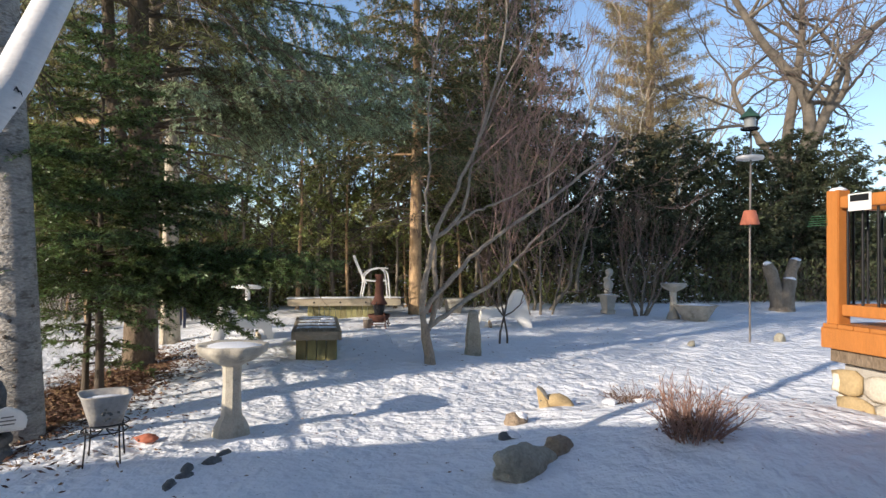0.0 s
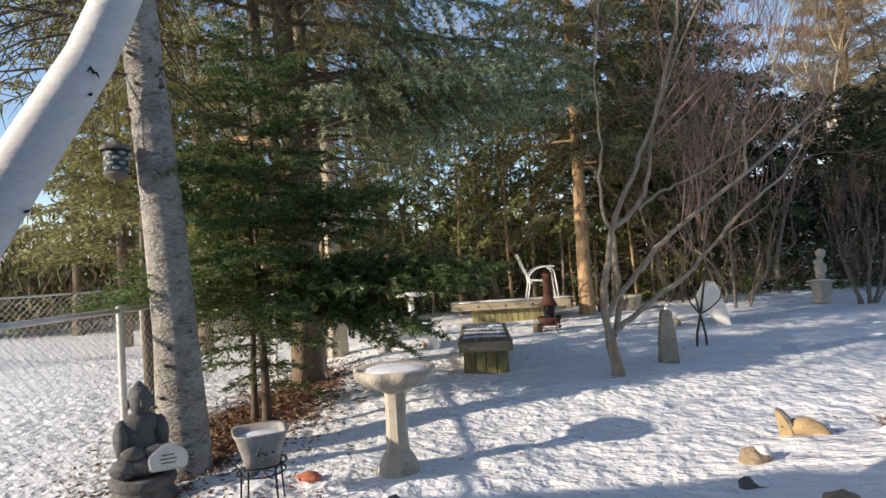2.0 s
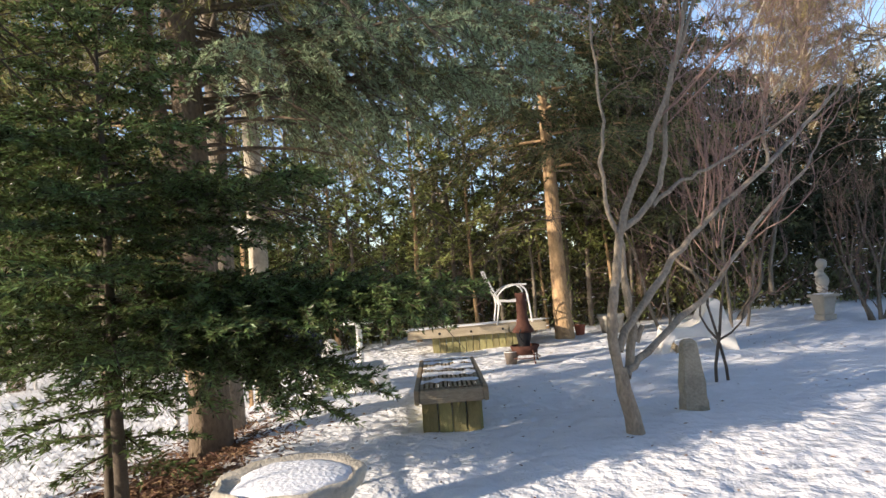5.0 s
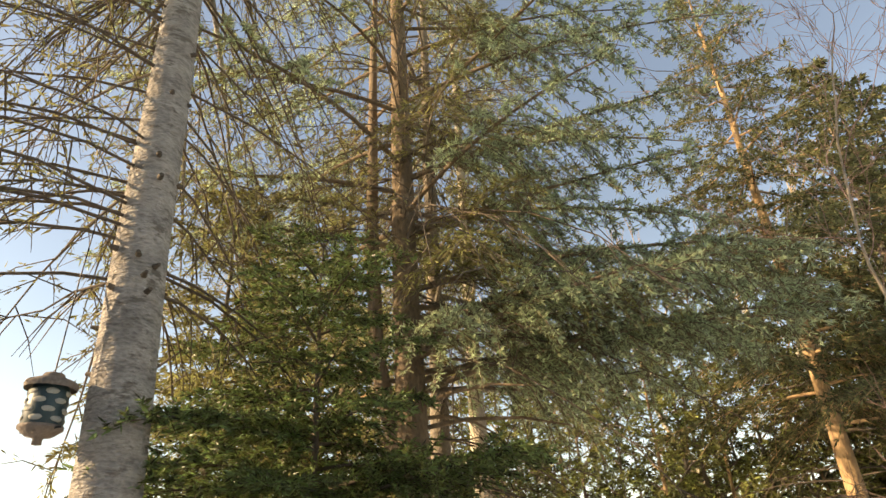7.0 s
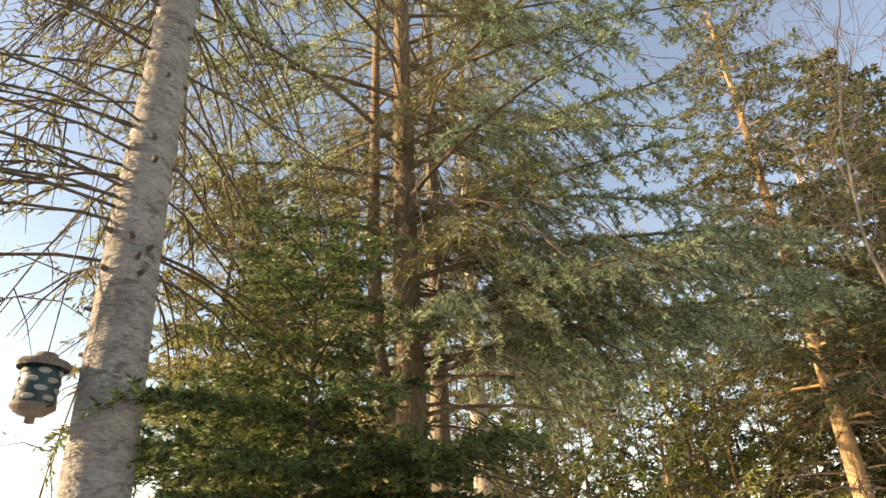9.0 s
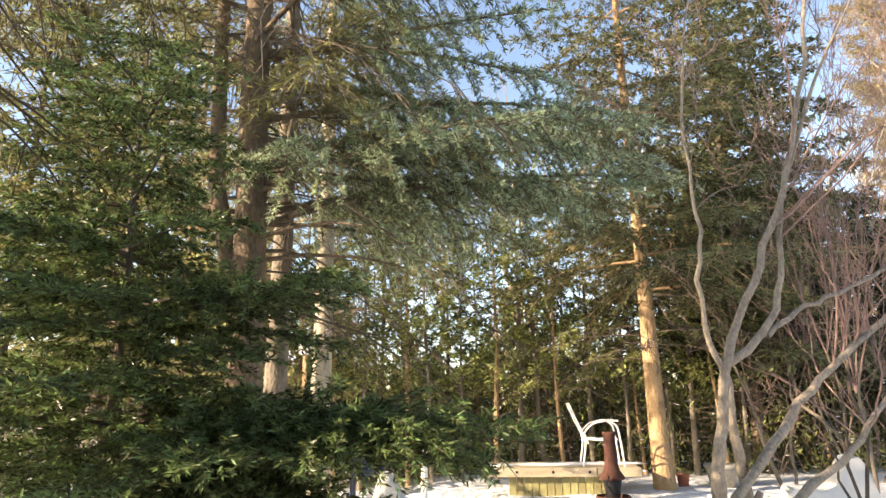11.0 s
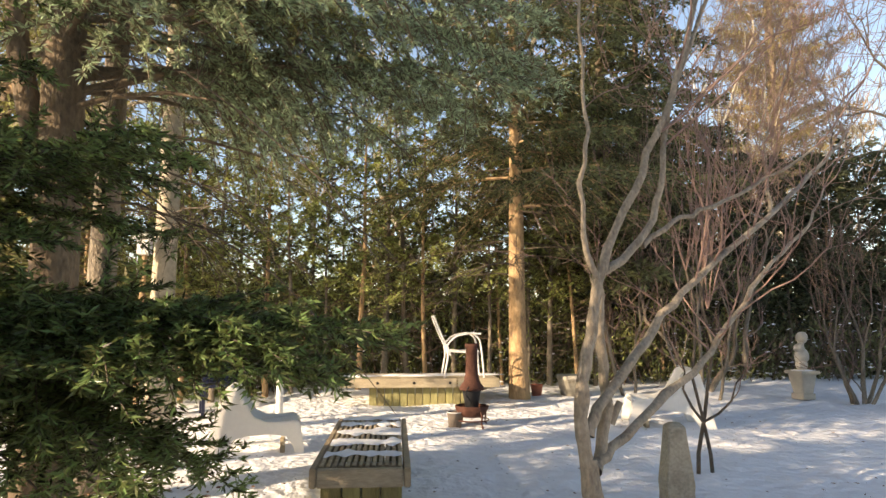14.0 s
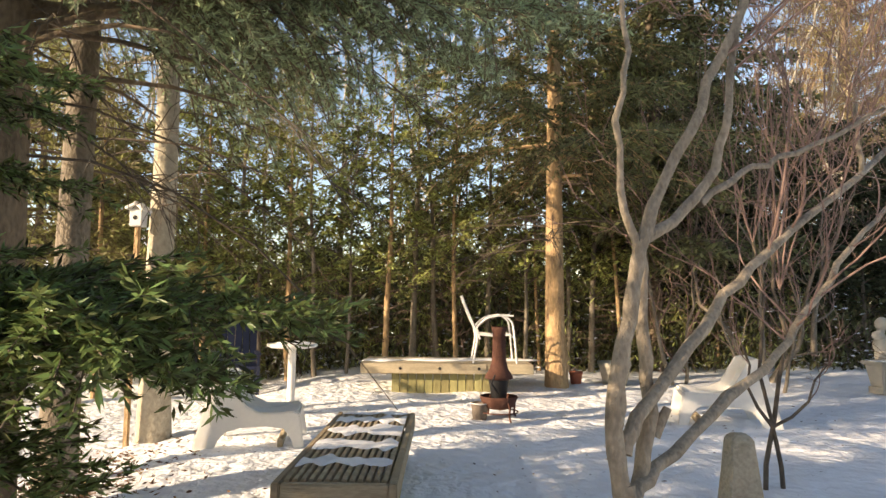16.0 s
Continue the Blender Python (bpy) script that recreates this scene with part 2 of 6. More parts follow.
# ---- geometry helpers ----
class Geo:
    """Collects vertices and quads/triangles for one mesh."""

    def __init__(self):
        self.v, self.f, self.n = [], [], 0

    def add(self, verts, faces):
        verts = np.asarray(verts, float).reshape(-1, 3)
        self.v.append(verts)
        faces = np.asarray(faces, int)
        if faces.shape[1] == 3:
            faces = np.hstack([faces, -np.ones((len(faces), 1), int) - self.n])
        self.f.append(faces + self.n)
        self.n += len(verts)

    def tube(self, pts, radii, sides=6, cap=True):
        pts = np.asarray(pts, float)
        k = len(pts)
        radii = np.broadcast_to(np.asarray(radii, float), (k,))
        tang = np.gradient(pts, axis=0)
        tang /= np.linalg.norm(tang, axis=1)[:, None] + 1e-9
        ref = np.array((0.0, 0, 1)) if abs(tang[:, 2]).mean() < 0.8 else np.array((1.0, 0, 0))
        a = np.cross(tang, ref)
        a /= np.linalg.norm(a, axis=1)[:, None] + 1e-9
        b = np.cross(tang, a)
        ang = np.linspace(0, 2 * np.pi, sides, endpoint=False)
        ring = pts[:, None] + radii[:, None, None] * (np.cos(ang)[None, :, None] * a[:, None] + np.sin(ang)[None, :, None] * b[:, None])
        i = np.arange(k - 1)[:, None] * sides
        j = np.arange(sides)[None]
        j2 = (j + 1) % sides
        faces = np.stack([i + j, i + j2, i + sides + j2, i + sides + j], -1).reshape(-1, 4)
        self.add(ring.reshape(-1, 3), faces)
        if cap:
            for end, flip in ((0, 1), (k - 1, -1)):
                r = ring[end][::flip]
                tri = [(0, q, q + 1) for q in range(1, sides - 1)]
                self.add(r, tri)
        return self

    def lathe(self, profile, sides=24, at=(0, 0, 0), wave=0.0, waves=8):
        prof = np.asarray(profile, float)
        ang = np.linspace(0, 2 * np.pi, sides, endpoint=False)
        w = 1 + wave * np.cos(waves * ang)
        ring = np.stack([prof[:, 0, None] * np.cos(ang) * w, prof[:, 0, None] * np.sin(ang) * w, np.repeat(prof[:, 1, None], sides, 1)], -1) + np.asarray(at)
        k = len(prof)
        i = np.arange(k - 1)[:, None] * sides
        j = np.arange(sides)[None]
        j2 = (j + 1) % sides
        self.add(ring.reshape(-1, 3), np.stack([i + j, i + j2, i + sides + j2, i + sides + j], -1).reshape(-1, 4))
        return self

    def kites(self, p, d, length, width, up=None):
        """Many small leaf-shaped quads: from p along d."""
        p, d = np.asarray(p), np.asarray(d)
        m = len(p)
        rnd = np.random.normal(size=(m, 3))
        side = np.cross(d, rnd)
        side /= np.linalg.norm(side, axis=1)[:, None] + 1e-9
        length = np.broadcast_to(length, (m,))[:, None]
        width = np.broadcast_to(width, (m,))[:, None]
        verts = np.stack([p, p + d * length * 0.45 + side * width, p + d * length, p + d * length * 0.45 - side * width], 1)
        faces = np.arange(m * 4).reshape(-1, 4)
        self.add(verts.reshape(-1, 3), faces)
        return self

    def mesh(self, name, mat, smooth=True):
        me = bpy.data.meshes.new(name)
        v = np.concatenate(self.v)
        f = np.concatenate(self.f)
        tri = f[:, 3] < 0
        counts = np.where(tri, 3, 4)
        keep = np.ones(f.shape, bool)
        keep[tri, 3] = False
        flat = f[keep]
        me.vertices.add(len(v))
        me.vertices.foreach_set("co", v.astype(np.float32).ravel())
        me.loops.add(len(flat))
        me.loops.foreach_set("vertex_index", flat.astype(np.int32))
        me.polygons.add(len(f))
        starts = np.concatenate([[0], np.cumsum(counts)[:-1]])
        me.polygons.foreach_set("loop_start", starts.astype(np.int32))
        me.polygons.foreach_set("use_smooth", np.full(len(f), smooth))
        me.update(calc_edges=True)
        me.validate()
        me.materials.append(mat)
        return me


def part(name, shape, mat, parent=None, label="", smooth=True):
    if isinstance(shape, Geo):
        me = shape.mesh(name, mat, smooth)
    else:
        me = bpy.data.meshes.new(name)
        shape.to_mesh(me)
        shape.free()
        me.materials.append(mat)
    ob = new(name, me)
    if parent is not None:
        ob.parent = parent
    if label:
        ob["label"] = label
    return ob


def thing(name, x, y, z=0.0, turn=0.0, label="", category="", group="", kind=""):
    ob = new(name)
    ob.empty_display_size = 0.1
    ob.matrix_world = pose(x, y, z, 0, 0, turn)
    return tagged(ob, label, category, group, kind)


def boxes(*specs, bevel=0.006):
    """Bevelled boxes (centre, size[, rx, ry, rz]) in one bmesh."""
    bm = bmesh.new()
    for s in specs:
        c, size = s[0], s[1]
        r = s[2] if len(s) > 2 else (0, 0, 0)
        m = pose(*c, *r) @ Matrix.Diagonal((*size, 1))
        bmesh.ops.create_cube(bm, size=1, matrix=m)
    if bevel:
        bmesh.ops.bevel(bm, geom=bm.edges[:], offset=bevel, segments=2, affect="EDGES", clamp_overlap=True)
    return bm


def stone(rx, ry, rz, seed, rough=0.16, sub=3, flat=0.0, square=0.0):
    bm = bmesh.new()
    bmesh.ops.create_icosphere(bm, subdivisions=sub, radius=1)
    off = Vector((seed * 3.7, seed * 1.3, seed * 5.1))
    for v in bm.verts:
        c = v.co.copy()
        if square:
            mx = max(abs(c.x), abs(c.y), abs(c.z))
            c = c.lerp(c / mx, square)
        n = noise.noise(v.co * 1.4 + off) * rough + noise.noise(v.co * 3.5 + off) * rough * 0.4
        c *= 1 + n
        v.co = (c.x * rx, c.y * ry, max(c.z * rz, -rz * (1 - flat)))
    for f in bm.faces:
        f.smooth = True
    return bm


def sm(e0, e1, x):
    t = np.clip((x - e0) / (e1 - e0), 0, 1)
    return t * t * (3 - 2 * t)


def gz(x, y):
    """Height of the snow."""
    x, y = np.asarray(x, float), np.asarray(y, float)
    z = 0.10 * sm(4.3, 6.3, y) * sm(-1.9, 0.6, x) + 0.05 * sm(4.5, 7.5, x) * sm(7, 10, y)
    z = z - 0.12 * sm(-0.3, -1.6, x)
    z = z + 0.31 * np.exp(-(((x - 4.05) / 1.4) ** 2 + ((y - 2.75) / 1.3) ** 2) ** 1.3)
    z = z + 0.03 * sm(11.5, 14, y)
    return z


def gz1(x, y):
    return float(gz(x, y))


# ---- ground ----
def axis(lo, hi, step, far):
    mid = np.arange(lo, hi + step / 2, step)
    out = np.array([1.3 ** k for k in range(1, 26)])
    out = np.cumsum(out) * step * 4
    out = out[out < far]
    return np.concatenate([(lo - out)[::-1], mid, hi + out])


def make_ground():
    xs, ys = axis(-4, 11, 0.07, 900), axis(0, 14, 0.07, 900)
    X, Y = np.meshgrid(xs, ys)
    Z = gz(X, Y)
    near = (np.abs(X) < 25) & (np.abs(Y) < 30)
    flat = Z.ravel()
    xr, yr, nr = X.ravel(), Y.ravel(), near.ravel()
    for i in np.nonzero(nr)[0]:
        p = Vector((xr[i], yr[i], 0))
        flat[i] += 0.030 * noise.noise(p * 0.9) + 0.020 * noise.noise(p * 3.1) + 0.024 * noise.noise(p * 6.5) * (0.6 + noise.noise(p * 0.7 + Vector((3, 9, 2)))) - 0.022 * max(0.0, noise.noise(p * 2.3 + Vector((5, 2, 1))) - 0.25)
    g = Geo()
    w = len(xs)
    i = np.arange(len(ys) - 1)[:, None] * w
    j = np.arange(w - 1)[None]
    g.add(np.stack([xr, yr, flat], 1), np.stack([i + j, i + j + 1, i + w + j + 1, i + w + j], -1).reshape(-1, 4))
    m = M_SNOW
    nt = m.node_tree
    N, L = nt.nodes.new, nt.links.new
    bsdf = nt.nodes["Principled BSDF"]
    base = bsdf.inputs["Base Color"].links[0].from_socket
    tc = N("ShaderNodeTexCoord")
    # bare ground with needle litter round the conifers, an irregular patch
    mp = N("ShaderNodeMapping")
    mp.inputs["Location"].default_value = (1.15, -6.0, 0)
    L(tc.outputs["Object"], mp.inputs["Vector"])
    mp2 = N("ShaderNodeMapping")
    mp2.inputs["Scale"].default_value = (1.15, 0.36, 0)
    L(mp.outputs[0], mp2.inputs["Vector"])
    ln = N("ShaderNodeVectorMath")
    ln.operation = "LENGTH"
    L(mp2.outputs[0], ln.inputs[0])
    ns = N("ShaderNodeTexNoise")
    ns.inputs["Scale"].default_value = 2.6
    ns.inputs["Detail"].default_value = 8
    ns.inputs["Roughness"].default_value = 0.7
    L(tc.outputs["Object"], ns.inputs["Vector"])
    ad = N("ShaderNodeMath")
    ad.operation = "MULTIPLY_ADD"
    ad.inputs[1].default_value = 2.4
    L(ns.outputs["Fac"], ad.inputs[0])
    L(ln.outputs["Value"], ad.inputs[2])
    mr = N("ShaderNodeMapRange")
    mr.inputs["From Min"].default_value = 1.78
    mr.inputs["From Max"].default_value = 1.92
    mr.inputs["To Min"].default_value = 1
    mr.inputs["To Max"].default_value = 0
    L(ad.outputs[0], mr.inputs["Value"])
    mix = N("ShaderNodeMix")
    mix.data_type = "RGBA"
    mix.inputs["B"].default_value = (0.17, 0.10, 0.06, 1)
    L(mr.outputs[0], mix.inputs["Factor"])
    L(base, mix.inputs["A"])
    # scattered needles and bark crumbs on the snow
    sp = N("ShaderNodeTexNoise")
    sp.inputs["Scale"].default_value = 34
    sp.inputs["Detail"].default_value = 2
    L(tc.outputs["Object"], sp.inputs["Vector"])
    sr = N("ShaderNodeMapRange")
    sr.inputs["From Min"].default_value = 0.735
    sr.inputs["From Max"].default_value = 0.77
    L(sp.outputs["Fac"], sr.inputs["Value"])
    mix2 = N("ShaderNodeMix")
    mix2.data_type = "RGBA"
    mix2.inputs["B"].default_value = (0.10, 0.075, 0.05, 1)
    L(sr.outputs[0], mix2.inputs["Factor"])
    L(mix.outputs["Result"], mix2.inputs["A"])
    L(mix2.outputs["Result"], bsdf.inputs["Base Color"])
    ob = part("ground", g, m)
    tagged(ob, "trampled white snow with bare needle-strewn patches", "snow", kind="structure")


make_ground()


# ---- trees ----
def unit(a):
    a = np.asarray(a, float)
    return a / (np.linalg.norm(a, axis=-1, keepdims=True) + 1e-9)


def trunk_line(height, lean=(0, 0), wob=0.05, n=14, seed=0):
    r = np.random.RandomState(seed)
    s = np.linspace(0, 1, n)
    x = lean[0] * s * height + wob * np.cumsum(r.normal(size=n)) * 0.3 * (s > 0)
    y = lean[1] * s * height + wob * np.cumsum(r.normal(size=n)) * 0.3 * (s > 0)
    return np.stack([x, y, s * height], 1)


def along(line, z):
    return np.array([np.interp(z, line[:, 2], line[:, 0]), np.interp(z, line[:, 2], line[:, 1]), z])


def conifer_branch(limb, crown, o, az, length, rise, droop, thick, tuft, density, rng, hang=0.4, bare=0.25, width=0.30, per=3, slim=0.075, fuzz=0.4, twig=0.25):
    """One bough: a drooping limb with side shoots clothed in needles."""
    n = 9
    s = np.linspace(0, 1, n)
    d = np.array([math.cos(az), math.sin(az), 0])
    side = np.array([-d[1], d[0], 0])
    bend = rng.normal() * 0.12
    pts = o + np.outer(s * length, d) + np.outer(bend * length * s ** 2, side)
    pts[:, 2] += length * (rise * s - droop * s ** 2)
    limb.tube(pts, thick * (1 - 0.85 * s), 5, cap=False)
    P, D = [], []
    m = max(4, int(length * density))
    for k in range(m):
        u = bare + (1 - bare) * (k + rng.rand()) / m
        c = np.array([np.interp(u, s, pts[:, i]) for i in range(3)])
        sl = length * width * (1.05 - u) ** 0.7 * (0.6 + 0.7 * rng.rand()) + 0.06
        for sg in (-1, 1):
            fw = 0.35 + 0.5 * rng.rand()
            dr = d * fw + side * sg * (1 - fw * 0.4) + np.array([0, 0, rng.normal() * 0.2])
            dr = unit(dr)
            q = max(3, int(sl / tuft * 1.5))
            t = (np.arange(q) + rng.rand(q)) / q
            line = c + np.outer(t * sl, dr)
            line[:, 2] -= hang * sl * t ** 1.6
            if sl > twig:
                limb.tube(line[[0, q // 2, q - 1]], thick * 0.16, 3, cap=False)
            tang = dr + np.outer(t, (0, 0, -hang))
            for _ in range(per):
                P.append(line + rng.normal(size=line.shape) * tuft * 0.12)
                flank = np.cross(dr, (0, 0, 1.0)) * np.where(rng.rand(len(line)) < 0.5, -0.75, 0.75)[:, None]
                D.append(unit(tang + flank + rng.normal(size=line.shape) * fuzz))
    P, D = np.concatenate(P), np.concatenate(D)
    crown.kites(P, D, tuft * (0.7 + 0.6 * rng.rand(len(P))), tuft * slim)


def conifer(name, x, y, height, r0, z0, reach, n, mat_bark, mat_leaf, label, seed, category="tree", group="", lean=(0, 0), rise=0.1, droop=0.35,
            tuft=0.08, density=11, hang=0.4, bare=0.25, top=0.12, width=0.30, per=3, skip=None, extra=(), z1=None, sink=0.1, gamma=1.0, dead=0, slim=0.075, fuzz=0.4, twig=0.25, dead_to=0.75, dead_leaf=0.0):
    rng = np.random.RandomState(seed)
    base = gz1(x, y)
    t = thing(name, x, y, base, 0, label, category, group)
    line = trunk_line(height, lean, 0.03, 16, seed)
    line[0, 2] = -sink
    s = np.linspace(0, 1, 16)
    g = Geo()
    rad = r0 * (1 - 0.93 * s)
    rad[0] *= 1.2
    g.tube(line, rad, 12)
    part("trunk", g, mat_bark, t)
    limb, crown = Geo(), Geo()
    z1 = z1 or height * 0.98
    for k in range(n):
        u = (k + rng.rand()) / n
        z = z0 + (z1 - z0) * u ** gamma
        az = k * 2.399 + rng.normal() * 0.3
        if skip and skip(az % (2 * math.pi), z):
            continue
        L = reach(u) * (0.75 + 0.45 * rng.rand())
        conifer_branch(limb, crown, along(line, z), az, L, rise + (0.35 * u if u > 0.6 else 0), droop, r0 * 0.16 * (1 - 0.6 * u) + 0.006, tuft, density, rng, hang, bare, width, per, slim, fuzz, twig)
    for z, az, L, ri, dr, dens in extra:
        conifer_branch(limb, crown, along(line, z), az, L, ri, dr, r0 * 0.15 + 0.008, tuft, dens, rng, hang, 0.15, width, per, slim, fuzz, twig)
    bare_twigs = Geo()
    NP, ND = [], []
    for k in range(dead):
        z = z0 * 0.60 + (z0 * dead_to) * rng.rand()
        az = rng.rand() * 6.28
        if skip and skip(az, z):
            continue
        o = along(line, z)
        L = (0.8 + 1.5 * rng.rand()) * (1.0 if dead < 40 else 1.25)
        e = np.array([math.cos(az), math.sin(az), 0.12])
        sag = -0.32 * (0.5 + rng.rand()) * (1.0 if dead < 40 else 1.7)
        s5 = np.linspace(0, 1, 6)
        bough = o + np.outer(s5 * L, e) + np.outer(s5 ** 2 * L * sag, (0, 0, 1.0)) + rng.normal(size=(6, 3)) * 0.02 * s5[:, None]
        bare_twigs.tube(bough, np.linspace(0.011, 0.003, 6), 4, cap=False)
        for _ in range(12):
            f = 0.2 + 0.8 * rng.rand()
            b = np.array([np.interp(f, s5, bough[:, q]) for q in range(3)])
            d2 = unit(rng.normal(size=3) * 0.7 + e * 0.8 + np.array([0, 0, -0.45]))
            m2 = b + d2 * 0.22
            bare_twigs.tube(np.stack([b, m2, m2 + unit(d2 + np.array([0, 0, -0.5])) * 0.22]), (0.005, 0.004, 0.0015), 3, cap=False)
            if dead_leaf and rng.rand() < dead_leaf:
                w = rng.rand(16, 1)
                NP.append(b + (m2 - b) * w * 1.9 + rng.normal(size=(16, 3)) * 0.012)
                ND.append(unit(d2 + rng.normal(size=(16, 3)) * 0.7))
    if NP:
        NP, ND = np.concatenate(NP), np.concatenate(ND)
        crown.kites(NP, ND, 0.06, 0.006)
    if bare_twigs.n:
        tagged(part("dead_branchwork", bare_twigs, M_DEADWOOD, t, "thin bare grey-brown dead boughs"), kind="stuff")
    tagged(part("branchwork", limb, mat_bark, t), kind="stuff")
    tagged(part("crown", crown, mat_leaf, t), kind="stuff")
    return t


def grow(g, twigs, p, d, length, r, depth, rng, spread=0.55, up=0.15, taper=0.72, kids=(2, 3), segs=5, wob=0.14, min_r=0.0025):
    """A bare branch that forks on."""
    pts, rad = [p], [r]
    step = length / segs
    d = unit(d)
    for k in range(segs):
        d = unit(d + rng.normal(size=3) * wob + np.array([0, 0, up * 0.35]))
        p = p + d * step
        pts.append(p)
        rad.append(r * (1 - (1 - taper) * (k + 1) / segs))
    (g if r > 0.012 else twigs).tube(pts, rad, 8 if r > 0.05 else 6 if r > 0.02 else 4 if r > 0.006 else 3, cap=False)
    if depth == 0:
        return
    nk = rng.randint(kids[0], kids[1] + 1)
    for i in range(nk):
        nd = unit(d + unit(rng.normal(size=3)) * spread + np.array([0, 0, up]))
        grow(g, twigs, p, nd, length * (0.62 + 0.3 * rng.rand()), max(rad[-1] * (0.85 if i == 0 else 0.62), min_r), depth - 1, rng, spread, up, taper, kids, segs, wob, min_r)
    for i in range(2 if depth > 1 else 1):
        k = rng.randint(1, segs)
        nd = unit(d * 0.5 + unit(rng.normal(size=3)) * 0.8 + np.array([0, 0, up]))
        grow(g, twigs, pts[k], nd, length * 0.5, max(rad[k] * 0.4, min_r), max(depth - 2, 0), rng, spread, up, taper, kids, segs, wob, min_r)


def bare_tree(name, x, y, stems, label, seed, mat=None, twig_mat=None, category="tree", depth=4, spread=0.5, up=0.15, kids=(2, 3), group="", wob=0.14, min_r=0.0025):
    rng = np.random.RandomState(seed)
    t = thing(name, x, y, gz1(x, y), 0, label, category, group)
    g, tw = Geo(), Geo()
    for (o, d, L, r) in stems:
        grow(g, tw, np.array(o, float), np.array(d, float), L, r, depth, rng, spread, up, kids=kids, wob=wob, min_r=min_r)
    if g.n:
        tagged(part("branchwork", g, mat or M_BARK_GREY, t), kind="stuff")
    if tw.n:
        tagged(part("twig_growth", tw, twig_mat or M_TWIG, t), kind="stuff")
    return t


# tall grey-barked fir beside the fence
conifer("fir_tree", -1.10, 4.34, 15, 0.157, 4.6, lambda u: 3.2 - 1.6 * u, 66, M_BARK_FIR, M_NEEDLE_OLIVE, "tall fir with smooth grey ringed bark, bare below", 11,
        lean=(-0.055, -0.004), rise=0.10, droop=0.45, tuft=0.075, density=6, hang=0.6, bare=0.40, per=4, twig=0.10, fuzz=0.7, dead=290, dead_to=1.45, dead_leaf=0.75,
        skip=lambda a, z: (a > 4.7 or a < 1.25) and z < 6.5)
fir = [o for o in scene.objects if o.name == "fir_tree"][0]
knots, kr = Geo(), np.random.RandomState(77)
for q in range(60):
    z = 0.4 + 5.5 * kr.rand()
    a = kr.rand() * 6.28
    rad = 0.157 * (1 - 0.93 * z / 15)
    c = np.array([-0.055 * z, -0.004 * z, z])
    e = np.array([math.cos(a), math.sin(a), 0.15])
    knots.tube(np.stack([c + e * rad * 0.9, c + e * (rad + 0.008 + 0.02 * kr.rand())]), (0.016, 0.007 + 0.006 * kr.rand()), 6)
tagged(part("branch_stub", knots, M_DEADWOOD, fir, "small dark knots and broken branch stubs"), kind="stuff")
# young dark fir with one long low bough over the lawn
conifer("young_fir", -0.92, 5.50, 3.6, 0.042, 0.95, lambda u: 1.25 * (1 - u) ** 0.7 + 0.15, 52, M_DEADWOOD, M_NEEDLE_FIR, "young dark green fir with low spreading boughs", 12,
        rise=0.16, droop=0.20, tuft=0.043, density=18, hang=0.14, bare=0.10, per=8, width=0.36, slim=0.11, fuzz=0.5, skip=lambda a, z: z < 1.1 and (a < 1.2 or a > 5.6),
        extra=((1.26, -0.14, 2.20, 0.12, 0.12, 24), (1.20, -0.10, 1.95, 0.10, 0.13, 24), (1.10, -0.12, 1.60, 0.05, 0.30, 18), (1.24, -0.04, 1.85, 0.12, 0.12, 20), (1.30, -0.24, 1.80, 0.11, 0.13, 20), (1.34, 0.10, 1.60, 0.10, 0.14, 20), (1.16, -0.22, 1.50, 0.05, 0.28, 22), (1.12, -0.05, 1.40, 0.05, 0.32, 22),
               (1.10, -0.36, 1.30, 0.04, 0.36, 20), (1.02, -0.16, 1.35, 0.04, 0.38, 20), (1.80, -0.12, 1.42, 0.24, 0.12, 18), (1.90, 0.05, 1.30, 0.24, 0.14, 18), (2.2, -1.65, 1.25, 0.1, 0.2, 18), (1.9, -1.9, 1.2, 0.1, 0.2, 18)))
conifer("young_fir", -1.12, 5.72, 2.6, 0.035, 0.28, lambda u: (0.45 + 1.2 * u if u < 0.35 else 1.15 * (1 - u) + 0.15), 40, M_DEADWOOD, M_NEEDLE_FIR, "small dark green fir beside a larger one", 13,
        rise=0.15, droop=0.3, tuft=0.060, density=14, hang=0.2, bare=0.12, per=6, slim=0.10, fuzz=0.5)
conifer("young_spruce", -2.45, 6.35, 5.0, 0.06, 2.1, lambda u: 1.1 * (1 - u) + 0.2, 48, M_DEADWOOD, M_NEEDLE_OLIVE, "young olive-green spruce beyond the wire fence", 19,
        rise=0.3, droop=0.2, tuft=0.075, density=13, hang=0.3, bare=0.12, per=6, slim=0.10, fuzz=0.6)
